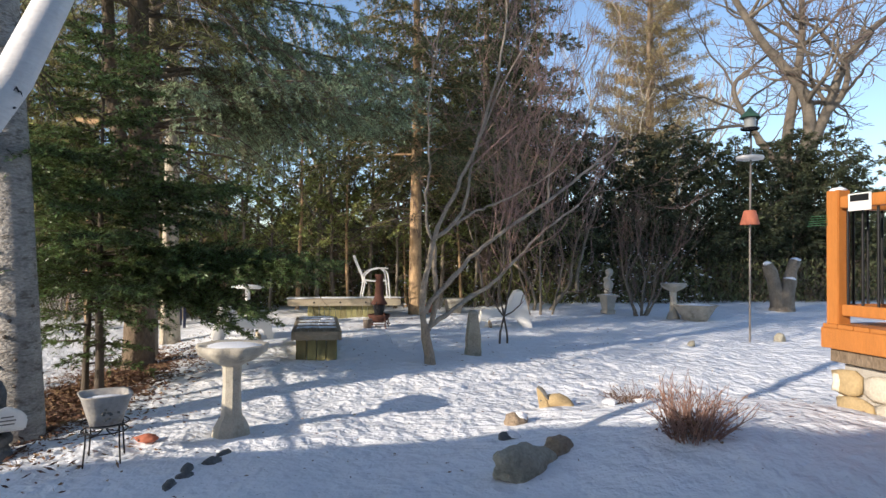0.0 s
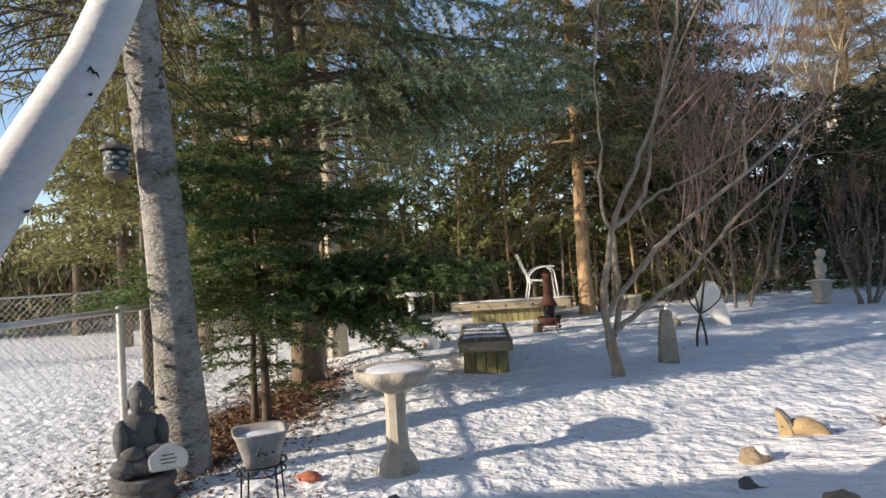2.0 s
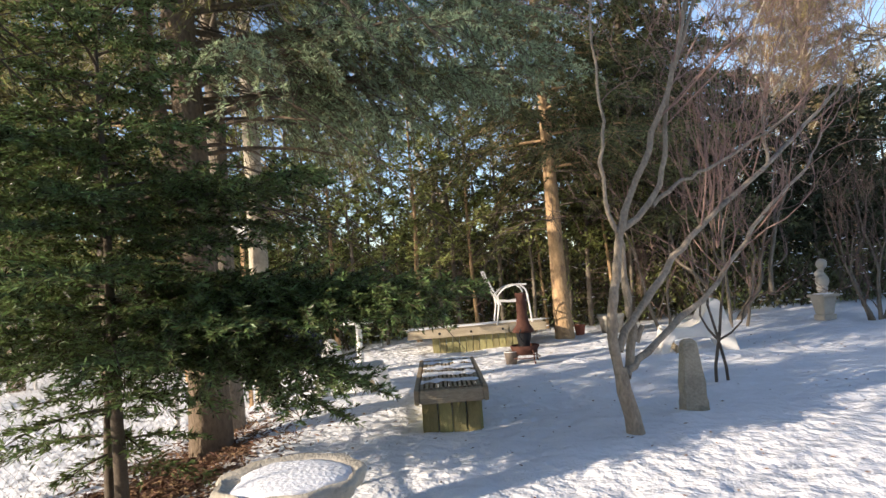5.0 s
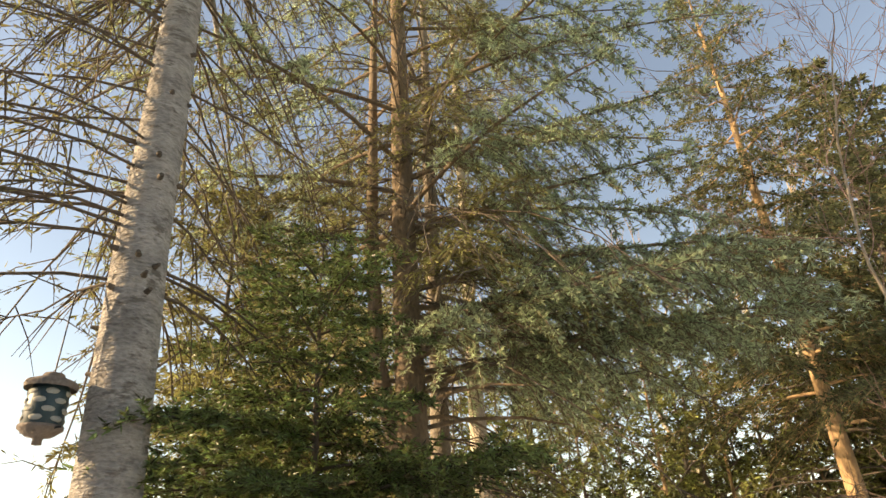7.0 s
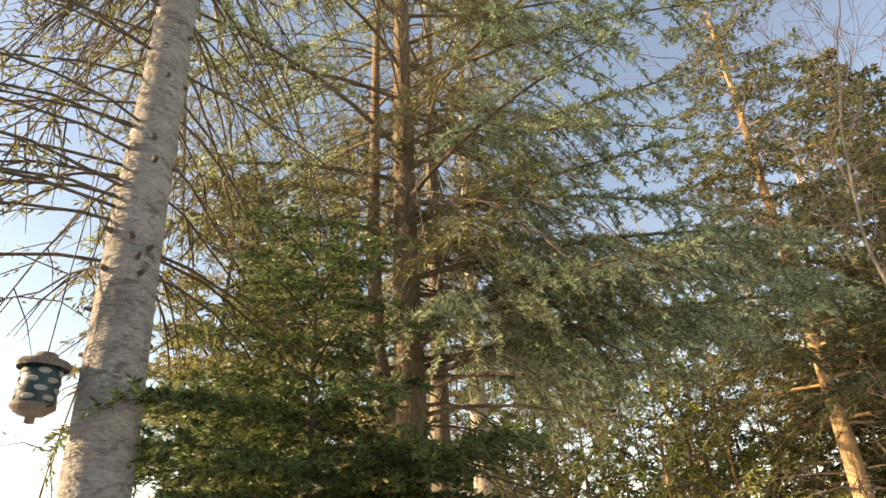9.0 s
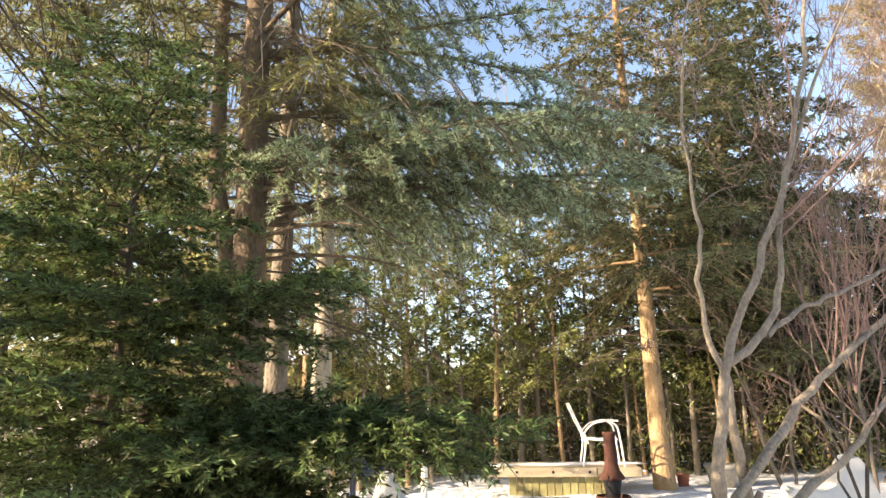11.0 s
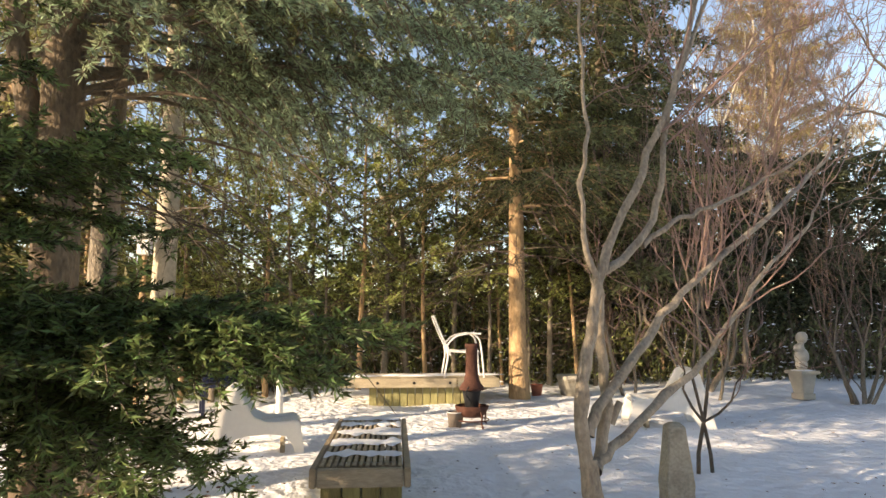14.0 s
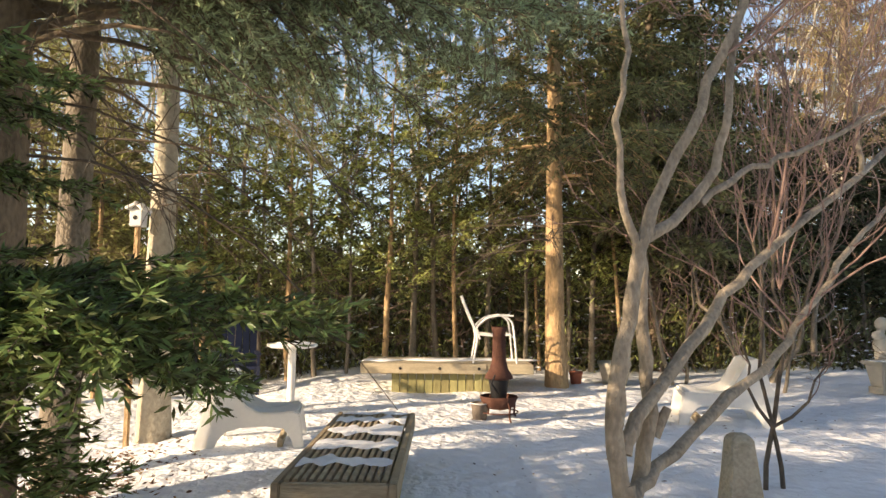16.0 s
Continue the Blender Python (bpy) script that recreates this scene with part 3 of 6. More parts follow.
# big blue-green spruce, long hanging boughs over the lawn
R = math.radians
conifer("spruce_tree", -1.05, 7.28, 15, 0.165, 3.4, lambda u: 3.4 * (1 - u) ** 0.8 + 0.4, 74, M_BARK_DARK, M_NEEDLE_BLUE, "tall blue-green spruce with long hanging boughs", 14,
        lean=(-0.018, 0.0), rise=0.16, droop=0.26, tuft=0.062, density=4.4, hang=0.75, bare=0.3, per=11, width=0.24, gamma=1.1, dead=90, dead_to=1.5, slim=0.11, fuzz=0.95, skip=lambda a, z: 2.2 < a < 5.6 and z < 4.3,
        extra=((2.9, R(8), 3.4, 0.34, 0.24, 6), (3.0, R(22), 3.8, 0.34, 0.24, 6), (3.2, R(-14), 2.7, 0.30, 0.24, 6), (3.3, R(32), 3.9, 0.28, 0.22, 6), (3.5, R(0), 3.4, 0.24, 0.2, 6), (3.6, R(18), 4.1, 0.24, 0.2, 6),
               (3.9, R(9), 3.7, 0.2, 0.2, 6), (4.3, R(34), 3.8, 0.2, 0.2, 6), (4.6, R(16), 3.4, 0.2, 0.2, 6), (3.3, R(-52), 1.8, 0.12, 0.3, 6), (5.2, R(2), 3.0, 0.2, 0.2, 5), (3.1, R(48), 3.0, 0.26, 0.24, 5)))
fork = Geo().tube([(0.0, 0.02, 2.10), (-0.13, 0.0, 2.42), (-0.24, -0.02, 2.75), (-0.36, -0.04, 3.3), (-0.42, -0.05, 4.6), (-0.45, -0.05, 7.0), (-0.45, 0, 9.5)], (0.075, 0.085, 0.08, 0.075, 0.065, 0.045, 0.015), 10)
spruce = [o for o in scene.objects if o.name == "spruce_tree"][0]
part("second_trunk", fork, M_BARK_DARK, spruce)
part("stub", Geo().tube([(-0.26, -0.03, 2.92), (-0.56, 0.1, 2.98), (-0.90, 0.3, 3.04)], (0.045, 0.04, 0.028), 8), M_BARK_PINE, spruce)
for z, az, ln in ((2.62, 12, 1.3), (2.72, 60, 1.0), (2.80, -20, 1.2), (2.55, 100, 0.9), (2.95, 35, 1.6), (2.45, 170, 0.8), (3.05, 190, 1.4), (3.2, 160, 1.2)):
    c, q = math.cos(R(az)), math.sin(R(az))
    part("dead_bough", Geo().tube([(0.1 * c - 0.05, 0.1 * q, z), (ln * 0.35 * c, ln * 0.35 * q, z + 0.05), (ln * 0.7 * c, ln * 0.7 * q, z + 0.03), (ln * c, ln * q, z - 0.06)], (0.022, 0.018, 0.013, 0.006), 6), M_BARK_DARK, spruce)
conifer("slender_spruce", -1.19, 8.22, 13, 0.125, 3.7, lambda u: 2.2 * (1 - u) + 0.5, 50, M_BARK_GREY, M_NEEDLE_OLIVE, "olive-green spruce with a cracked brown trunk", 15,
        rise=0.1, droop=0.3, tuft=0.10, density=8, hang=0.8, bare=0.3, per=4, fuzz=0.7, dead=30, dead_to=1.8, lean=(0.004, 0))
conifer("spruce_tree", -1.26, 9.88, 13, 0.142, 3.6, lambda u: 2.4 * (1 - u) + 0.5, 42, M_BARK_PALE, M_NEEDLE_OLIVE, "pale-barked spruce with thin olive needles", 16,
        rise=0.1, droop=0.3, tuft=0.10, density=8, hang=0.8, bare=0.3, per=4, fuzz=0.7, dead=30, dead_to=1.8)
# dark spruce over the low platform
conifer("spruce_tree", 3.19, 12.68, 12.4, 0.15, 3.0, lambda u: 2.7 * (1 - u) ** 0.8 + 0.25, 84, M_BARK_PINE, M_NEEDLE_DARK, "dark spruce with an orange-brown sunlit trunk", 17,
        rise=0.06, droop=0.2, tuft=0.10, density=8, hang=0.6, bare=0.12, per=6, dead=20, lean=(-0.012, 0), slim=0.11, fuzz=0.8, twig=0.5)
conifer("spruce_tree", 6.4, 15.6, 11.0, 0.15, 1.6, lambda u: 2.6 * (1 - u) ** 0.7 + 0.3, 100, M_BARK_DARK, M_NEEDLE_DARK, "dark spruce behind the bare shrubs", 18,
        rise=0.06, droop=0.2, tuft=0.15, density=6, hang=0.6, bare=0.12, per=4, slim=0.15, fuzz=0.7, twig=0.6)
conifer("spruce_tree", 5.4, 14.9, 11.4, 0.15, 2.0, lambda u: 2.3 * (1 - u) ** 0.8 + 0.3, 96, M_BARK_DARK, M_NEEDLE_DARK, "dark spruce behind the hedge", 26,
        rise=0.06, droop=0.2, tuft=0.16, density=6, hang=0.6, bare=0.12, per=4, slim=0.15, fuzz=0.7, twig=0.6)
for x, y, h, sd in ((-4.3, 11.8, 10, 27), (-6.6, 13.0, 9, 28), (-10.0, 16.5, 11, 29), (-8.2, 18.5, 10, 30)):
    conifer("spruce_tree", x, y, h, 0.13, 2.0, lambda u: 2.2 * (1 - u) ** 0.8 + 0.3, 46, M_BARK_DARK, M_NEEDLE_OLIVE, "olive-green spruce beyond the wire fence", sd,
            rise=0.1, droop=0.25, tuft=0.15, density=6, hang=0.5, bare=0.15, per=3, slim=0.17, fuzz=0.7, twig=0.5, group="spruces beyond the fence", dead=10)
# golden thin pine and its fellow
for x, y, h, sd in ((16.3, 25.8, 25, 21), (18.6, 29.5, 26, 22)):
    conifer("pine_tree", x, y, h, 0.2, 3.5, lambda u: 3.2 - 1.6 * u, 110, M_BARK_DARK, M_NEEDLE_GOLD, "tall thin pine with golden-brown sunlit needles", sd,
            rise=0.55, droop=0.12, tuft=0.26, density=8, hang=0.1, bare=0.15, per=4, slim=0.05, fuzz=1.3, group="golden pines")
for x, y, h, sd in ((21, 17, 6.5, 23), (18.5, 20, 6.0, 24), (23, 22, 7.5, 25)):
    conifer("spruce_tree", x, y, h, 0.15, 0.8, lambda u: 2.2 * (1 - u) + 0.2, 44, M_BARK_DARK, M_NEEDLE_DARK, "dark green spruce at the garden's edge", sd,
            rise=0.1, droop=0.15, tuft=0.2, density=5, hang=0.3, bare=0.15, per=3, slim=0.13, twig=0.6, group="edge spruces")


# arborvitae hedge: thin trunks, feathery sprays above
def cedar(x, y, h, z0, seed, mat, w=0.8, lushness=1.0, tuft=0.11):
    rng = np.random.RandomState(seed)
    t = thing("arborvitae", x, y, gz1(x, y), 0, "slender arborvitae with a bare lower trunk in the hedge", "tree", "hedge trees")
    line = trunk_line(h, (rng.normal() * 0.02, rng.normal() * 0.02), 0.05, 10, seed)
    line[0, 2] = -0.1
    g = Geo()
    g.tube(line, np.linspace(0.032 + 0.03 * rng.rand(), 0.010, 10), 7)
    limb, crown = Geo(), Geo()
    for k in range(int(26 * lushness)):
        u = (k + rng.rand()) / (26 * lushness)
        z = z0 + (h - z0) * u
        az = k * 2.399
        L = w * (0.55 + 0.7 * rng.rand()) * (1 - 0.55 * u)
        conifer_branch(limb, crown, along(line, z), az, L, 0.75, 0.15, 0.012, tuft, 11, rng, 0.25, 0.15, 0.38, 3, 0.13, 0.6, 0.6)
    for k in range(12):
        z = 0.4 + (z0 - 0.2) * rng.rand()
        o = along(line, z)
        e = unit(np.array([rng.normal(), rng.normal(), 0.2]))
        limb.tube(np.stack([o, o + e * 0.3, o + e * (0.5 + 0.5 * rng.rand())]), (0.009, 0.006, 0.002), 3, cap=False)
    part("trunk", g, M_BARK_GREY if seed % 3 else M_BARK_PINE, t)
    tagged(part("branchwork", limb, M_TWIG, t), kind="stuff")
    tagged(part("crown", crown, mat, t), kind="stuff")


rs = np.random.RandomState(5)
k = 0
for x in np.arange(-3.2, 5.4, 0.46):
    k += 1
    cedar(x + rs.normal() * 0.12, 13.9 + 0.5 * rs.rand() + (0.35 if x > 2 else 0), 4.6 + 1.3 * rs.rand(), 1.15 + 1.0 * rs.rand(), 300 + k, M_NEEDLE_HEDGE, 0.85, 1.15)
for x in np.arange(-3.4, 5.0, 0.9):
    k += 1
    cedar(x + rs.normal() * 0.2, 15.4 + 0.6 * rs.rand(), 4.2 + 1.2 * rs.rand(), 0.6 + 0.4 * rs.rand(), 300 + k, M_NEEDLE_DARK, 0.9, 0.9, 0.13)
for i in range(7):
    k += 1
    cedar(-3.6 - 0.25 * i + rs.normal() * 0.2, 12.6 - 0.75 * i * 0 + 0.6 * rs.rand() + 0.5 * i, 4.4 + rs.rand(), 1.4, 300 + k, M_NEEDLE_OLIVE, 0.8)
# right-hand stretch: same trees, shade painted in through the darker green
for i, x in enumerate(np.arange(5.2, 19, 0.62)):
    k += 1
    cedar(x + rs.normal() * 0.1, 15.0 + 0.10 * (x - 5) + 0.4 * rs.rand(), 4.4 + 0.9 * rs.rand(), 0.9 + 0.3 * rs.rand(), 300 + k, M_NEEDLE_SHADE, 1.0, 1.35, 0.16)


# undergrowth along the hedge foot
def undergrowth():
    rng = np.random.RandomState(9)
    g = Geo()
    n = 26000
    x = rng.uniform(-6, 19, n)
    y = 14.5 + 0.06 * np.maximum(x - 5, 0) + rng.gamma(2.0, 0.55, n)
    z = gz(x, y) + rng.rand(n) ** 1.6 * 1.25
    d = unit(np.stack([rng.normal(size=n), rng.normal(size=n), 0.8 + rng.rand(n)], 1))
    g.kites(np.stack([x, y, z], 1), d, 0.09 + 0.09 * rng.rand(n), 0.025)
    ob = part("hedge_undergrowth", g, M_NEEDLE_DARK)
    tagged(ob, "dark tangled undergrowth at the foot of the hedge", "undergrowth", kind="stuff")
    g = Geo()
    n = 22000
    x = rng.uniform(-4, 8, n)
    y = 14.2 + rng.gamma(2.0, 0.45, n)
    z = gz(x, y) + rng.rand(n) * 2.3
    lump = np.sin(x * 4.1) * np.sin(z * 3.3 + x * 1.3) + 0.4 * rng.normal(size=n) > 0.0
    P = np.stack([x, y, z], 1)[lump]
    d = unit(np.stack([rng.normal(size=n), rng.normal(size=n), 0.5 + rng.rand(n)], 1))[lump]
    g.kites(P, d, 0.10 + 0.07 * rng.rand(len(P)), 0.015)
    ob = part("hedge_undergrowth", g, M_NEEDLE_HEDGE)
    tagged(ob, "green sprays of low growth among the hedge trunks", "undergrowth", kind="stuff")
    g = Geo()
    n = 1700
    x = rng.uniform(-4, 12, n)
    y = 14.4 + rng.gamma(2.0, 0.5, n)
    P = np.stack([x, y, gz(x, y) + 0.05 + 1.5 * rng.rand(n) ** 1.7], 1)
    g.kites(P, unit(np.stack([rng.normal(size=n), rng.normal(size=n), 0.15 * rng.normal(size=n)], 1)), 0.05 + 0.10 * rng.rand(n), 0.016)
    ob = part("hedge_snow", g, M_SNOWCAP)
    tagged(ob, "bits of snow caught in the hedge", "snow", kind="stuff")
    h = Geo()
    for i in range(420):
        x = rng.uniform(-6, 19)
        y = 14.3 + 0.06 * max(x - 5, 0) + rng.rand() * 1.4
        p = np.array([x, y, gz1(x, y)])
        d = unit(np.array([rng.normal() * 0.5, rng.normal() * 0.5, 1]))
        L = 0.5 + 1.3 * rng.rand()
        q = p + d * L * 0.5 + rng.normal(size=3) * 0.06
        h.tube(np.stack([p, q, q + unit(d + rng.normal(size=3) * 0.3) * L * 0.5]), (0.008, 0.006, 0.002), 3, cap=False)
    ob = part("hedge_brush", h, M_TWIG)
    tagged(ob, "thin bare brown stems under the hedge", "undergrowth", kind="stuff")


undergrowth()


def far_woods():
    """Brown and dark thicket behind the hedge, and to both sides."""
    rng = np.random.RandomState(19)
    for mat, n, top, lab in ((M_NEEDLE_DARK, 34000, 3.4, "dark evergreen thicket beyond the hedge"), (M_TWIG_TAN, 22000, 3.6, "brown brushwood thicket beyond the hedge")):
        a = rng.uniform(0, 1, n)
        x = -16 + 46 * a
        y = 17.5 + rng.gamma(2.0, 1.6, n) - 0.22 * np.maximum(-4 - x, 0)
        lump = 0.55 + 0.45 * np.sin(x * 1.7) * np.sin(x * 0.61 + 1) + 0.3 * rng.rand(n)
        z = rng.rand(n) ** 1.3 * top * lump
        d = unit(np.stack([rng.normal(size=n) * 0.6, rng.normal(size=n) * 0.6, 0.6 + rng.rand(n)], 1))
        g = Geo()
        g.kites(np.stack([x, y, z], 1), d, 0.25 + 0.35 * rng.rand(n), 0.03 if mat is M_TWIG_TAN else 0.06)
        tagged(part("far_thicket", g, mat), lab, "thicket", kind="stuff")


far_woods()

# small multi-stemmed garden tree beside the stone
def garden_tree():
    rng = np.random.RandomState(31)
    x, y = 2.32, 6.25
    t = thing("garden_tree", x, y, gz1(x, y), 0, "small bare multi-stemmed tree with smooth grey-brown bark", "tree")
    g, tw = Geo(), Geo()
    low = np.array([(0.03, 0, -0.08), (0.01, 0.0, 0.12), (-0.03, 0.01, 0.30), (-0.04, 0.02, 0.46)])
    part("stem_base", Geo().tube(low, (0.074, 0.060, 0.056, 0.046), 12), M_BARK_SMOOTH, t)
    # main upright stem, a second one behind it, two long leaning limbs
    lines = [
        ([(-0.05, 0.01, 0.42), (-0.08, 0.01, 0.70), (-0.05, 0.01, 0.98), (0.02, 0.03, 1.25), (0.04, 0.04, 1.45), (0.22, 0.09, 1.80), (0.42, 0.15, 2.20), (0.58, 0.20, 2.57), (0.78, 0.26, 3.1), (1.0, 0.30, 3.9), (1.0, 0.3, 4.8), (0.85, 0.3, 5.7)], 0.040, 0.007),
        ([(0.04, 0.10, 0.42), (0.14, 0.19, 0.66), (0.11, 0.19, 0.94), (0.09, 0.17, 1.25), (0.05, 0.08, 1.46)], 0.035, 0.024),
        ([(-0.04, 0.02, 0.58), (0.0, 0.05, 0.71), (0.33, 0.30, 0.95), (0.56, 0.47, 1.20), (0.95, 0.77, 1.47), (1.38, 1.09, 1.70), (2.06, 1.60, 2.09), (2.80, 2.16, 2.56), (3.65, 2.79, 3.10)], 0.034, 0.018),
        ([(0.0, 0.02, 0.40), (0.05, 0.09, 0.43), (0.42, 0.37, 0.64), (0.90, 0.73, 0.84), (1.22, 0.97, 1.06), (1.60, 1.25, 1.37), (2.15, 1.66, 1.77), (2.78, 2.14, 2.10)], 0.032, 0.015),
        ([(0.04, 0.04, 1.43), (-0.06, 0.01, 1.65), (-0.03, 0.02, 2.04), (0.0, 0.03, 2.36), (-0.04, 0.05, 2.9), (0.06, 0.1, 3.7), (0.3, 0.1, 4.6)], 0.018, 0.005),
        ([(0.04, 0.04, 1.44), (0.31, 0.12, 1.60), (0.46, 0.17, 1.82), (0.52, 0.2, 2.2), (0.62, 0.22, 2.7), (1.0, 0.3, 3.5), (1.6, 0.4, 4.5)], 0.027, 0.007),
        ([(0.34, 0.13, 1.62), (0.60, 0.22, 1.80), (0.84, 0.28, 1.89), (1.22, 0.39, 2.05), (1.7, 0.5, 2.35)], 0.017, 0.008),
        ([(2.06, 1.60, 2.09), (2.10, 1.7, 2.5), (2.2, 1.8, 2.9), (2.5, 1.9, 3.5)], 0.018, 0.008),
    ]
    for pts, r0, r1 in lines:
        pts = np.array(pts, float)
        n = len(pts)
        s = np.linspace(0, n - 1, n * 3)
        fine = np.stack([np.interp(s, np.arange(n), pts[:, i]) for i in range(3)], 1)
        for _ in range(3):
            fine[1:-1] = (fine[:-2] + 2 * fine[1:-1] + fine[2:]) / 4
        fine[1:-1] += rng.normal(size=fine[1:-1].shape) * 0.008
        rad = np.linspace(r0, r1, len(fine)) * (1 + 0.06 * rng.normal(size=len(fine)))
        part("stem", Geo().tube(fine, rad, 10, cap=False), M_BARK_SMOOTH, t)
        for q in range(9):
            if pts[-1][2] < 1.6:
                break
            k = rng.randint(int(len(fine) * 0.5), len(fine))
            d = unit(np.array([rng.normal() * 0.45 + 0.5, rng.normal() * 0.5 + 0.1, 0.45 + 0.5 * rng.rand()]))
            grow(g, tw, fine[k], d, 0.5 + 0.4 * rng.rand(), rad[k] * 0.26 + 0.002, 3, rng, 0.45, 0.2)
        if pts[-1][2] > 1.6:
            grow(g, tw, fine[-1], unit(fine[-1] - fine[-4]), 0.8, r1, 3, rng, 0.45, 0.2)
    stub = np.array([(0.14, 0.19, 0.62), (0.20, 0.18, 0.74)])
    part("stub", Geo().tube(stub, (0.03, 0.018), 6), M_BARK_SMOOTH, t)
    tagged(part("branchwork", g, M_BARK_SMOOTH, t), kind="stuff")
    tagged(part("twig_growth", tw, M_TWIG_RED, t), kind="stuff")


garden_tree()
def twisted_shrub():
    """Two crossing legs, crooked low arms and a sheaf of thin upright shoots."""
    rng = np.random.RandomState(33)
    x, y = 3.71, 7.84
    t = thing("twisted_shrub", x, y, gz1(x, y), 0, "small bare shrub with crooked dark stems and thin reddish upright shoots", "shrub")
    low, tw = Geo(), Geo()
    stems = [
        ([(-0.06, 0, -0.06), (-0.05, 0, 0.16), (-0.01, 0.01, 0.32), (0.02, 0.02, 0.42)], 0.017, 0.015),
        ([(0.07, 0.02, -0.06), (0.06, 0.02, 0.14), (0.03, 0.01, 0.28), (0.0, 0.0, 0.40)], 0.016, 0.014),
        ([(0.0, 0.0, 0.40), (-0.10, -0.02, 0.52), (-0.17, -0.03, 0.66), (-0.15, -0.03, 0.80), (-0.20, -0.04, 0.92)], 0.013, 0.006),
        ([(0.02, 0.02, 0.40), (0.14, 0.02, 0.46), (0.26, 0.03, 0.56), (0.30, 0.02, 0.70), (0.40, 0.04, 0.80)], 0.012, 0.005),
        ([(0.02, 0.02, 0.42), (0.07, 0.03, 0.70), (0.13, 0.03, 1.00), (0.06, 0.05, 1.30), (0.08, 0.05, 1.60)], 0.015, 0.011),
        ([(0.0, 0.0, 0.42), (-0.06, 0.03, 0.75), (-0.02, 0.04, 1.05), (0.0, 0.06, 1.35), (-0.06, 0.06, 1.62)], 0.013, 0.010),
    ]
    for pts, r0, r1 in stems:
        part("stem", Geo().tube(pts, np.linspace(r0, r1, len(pts)), 7), M_DEADWOOD, t)
    for top in ((0.08, 0.05, 1.60), (-0.06, 0.06, 1.62), (0.10, 0.04, 1.30)):
        for q in range(4):
            d = unit(np.array([rng.normal() * 0.22 + 0.08, rng.normal() * 0.2, 1.0]))
            grow(low, tw, np.array(top), d, 0.55 + 0.25 * rng.rand(), 0.0065, 2, rng, 0.22, 0.35, kids=(2, 2), wob=0.07, min_r=0.002)
    for o in ((-0.15, -0.03, 0.80), (0.30, 0.02, 0.70), (0.26, 0.03, 0.56), (-0.20, -0.04, 0.92), (0.40, 0.04, 0.80)):
        grow(low, tw, np.array(o), unit(np.array([np.sign(o[0]) * 0.7, 0.1, 0.7])), 0.22, 0.005, 2, rng, 0.5, 0.3, kids=(1, 2), wob=0.2, min_r=0.002)
    tagged(part("shoot_growth", tw, M_TWIG_RED, t, "thin reddish shoots"), kind="stuff")


twisted_shrub()
# purple-brown bare trees in the middle ground
bare_tree("bare_shrub_tree", 5.9, 12.2, [((0, 0, -0.1), (-0.05, 0, 1), 1.4, 0.032), ((0.25, 0, -0.1), (0.2, 0.1, 1), 1.3, 0.026), ((-0.2, 0.1, -0.1), (-0.25, 0, 1), 1.2, 0.024)],
          "bare upright shrub tree with many reddish twigs", 34, M_BARK_GREY, M_TWIG_RED, "tree", 4, 0.38, 0.3, kids=(2, 3))
bare_tree("bare_shrub_tree", 5.0, 13.0, [((0, 0, -0.1), (-0.1, 0, 1), 1.3, 0.034), ((0.15, 0, -0.1), (0.3, 0, 1), 1.3, 0.028)],
          "bare shrub tree with fine purple-brown twigs", 35, M_BARK_GREY, M_TWIG_RED, "tree", 4, 0.4, 0.28, kids=(2, 3))
bare_tree("bare_shrub_tree", 6.5, 13.2, [((0, 0, -0.1), (0.35, 0, 0.7), 0.8, 0.06), ((0.7, 0, 0.4), (0.1, 0, 1), 1.3, 0.045), ((-0.4, 0, -0.1), (0.0, 0, 1), 1.5, 0.04)],
          "bare shrub tree with a crooked leaning trunk", 36, M_BARK_GREY, M_TWIG_RED, "tree", 5, 0.42, 0.26, kids=(2, 2))
bare_tree("bare_shrub", 7.85, 11.5, [((0, 0, -0.05), (-0.3, 0, 1), 0.8, 0.032), ((0.1, 0, -0.05), (0.1, 0, 1), 0.85, 0.034), ((0.2, 0.1, -0.05), (0.35, 0, 1), 0.85, 0.03), ((0, 0.1, -0.05), (-0.1, 0.2, 1), 0.8, 0.026), ((0.15, -0.05, -0.05), (0.5, 0, 0.9), 0.8, 0.026)],
          "bare grey branching shrub beside the bust", 37, M_BARK_GREY, M_TWIG, "shrub", 4, 0.4, 0.25)
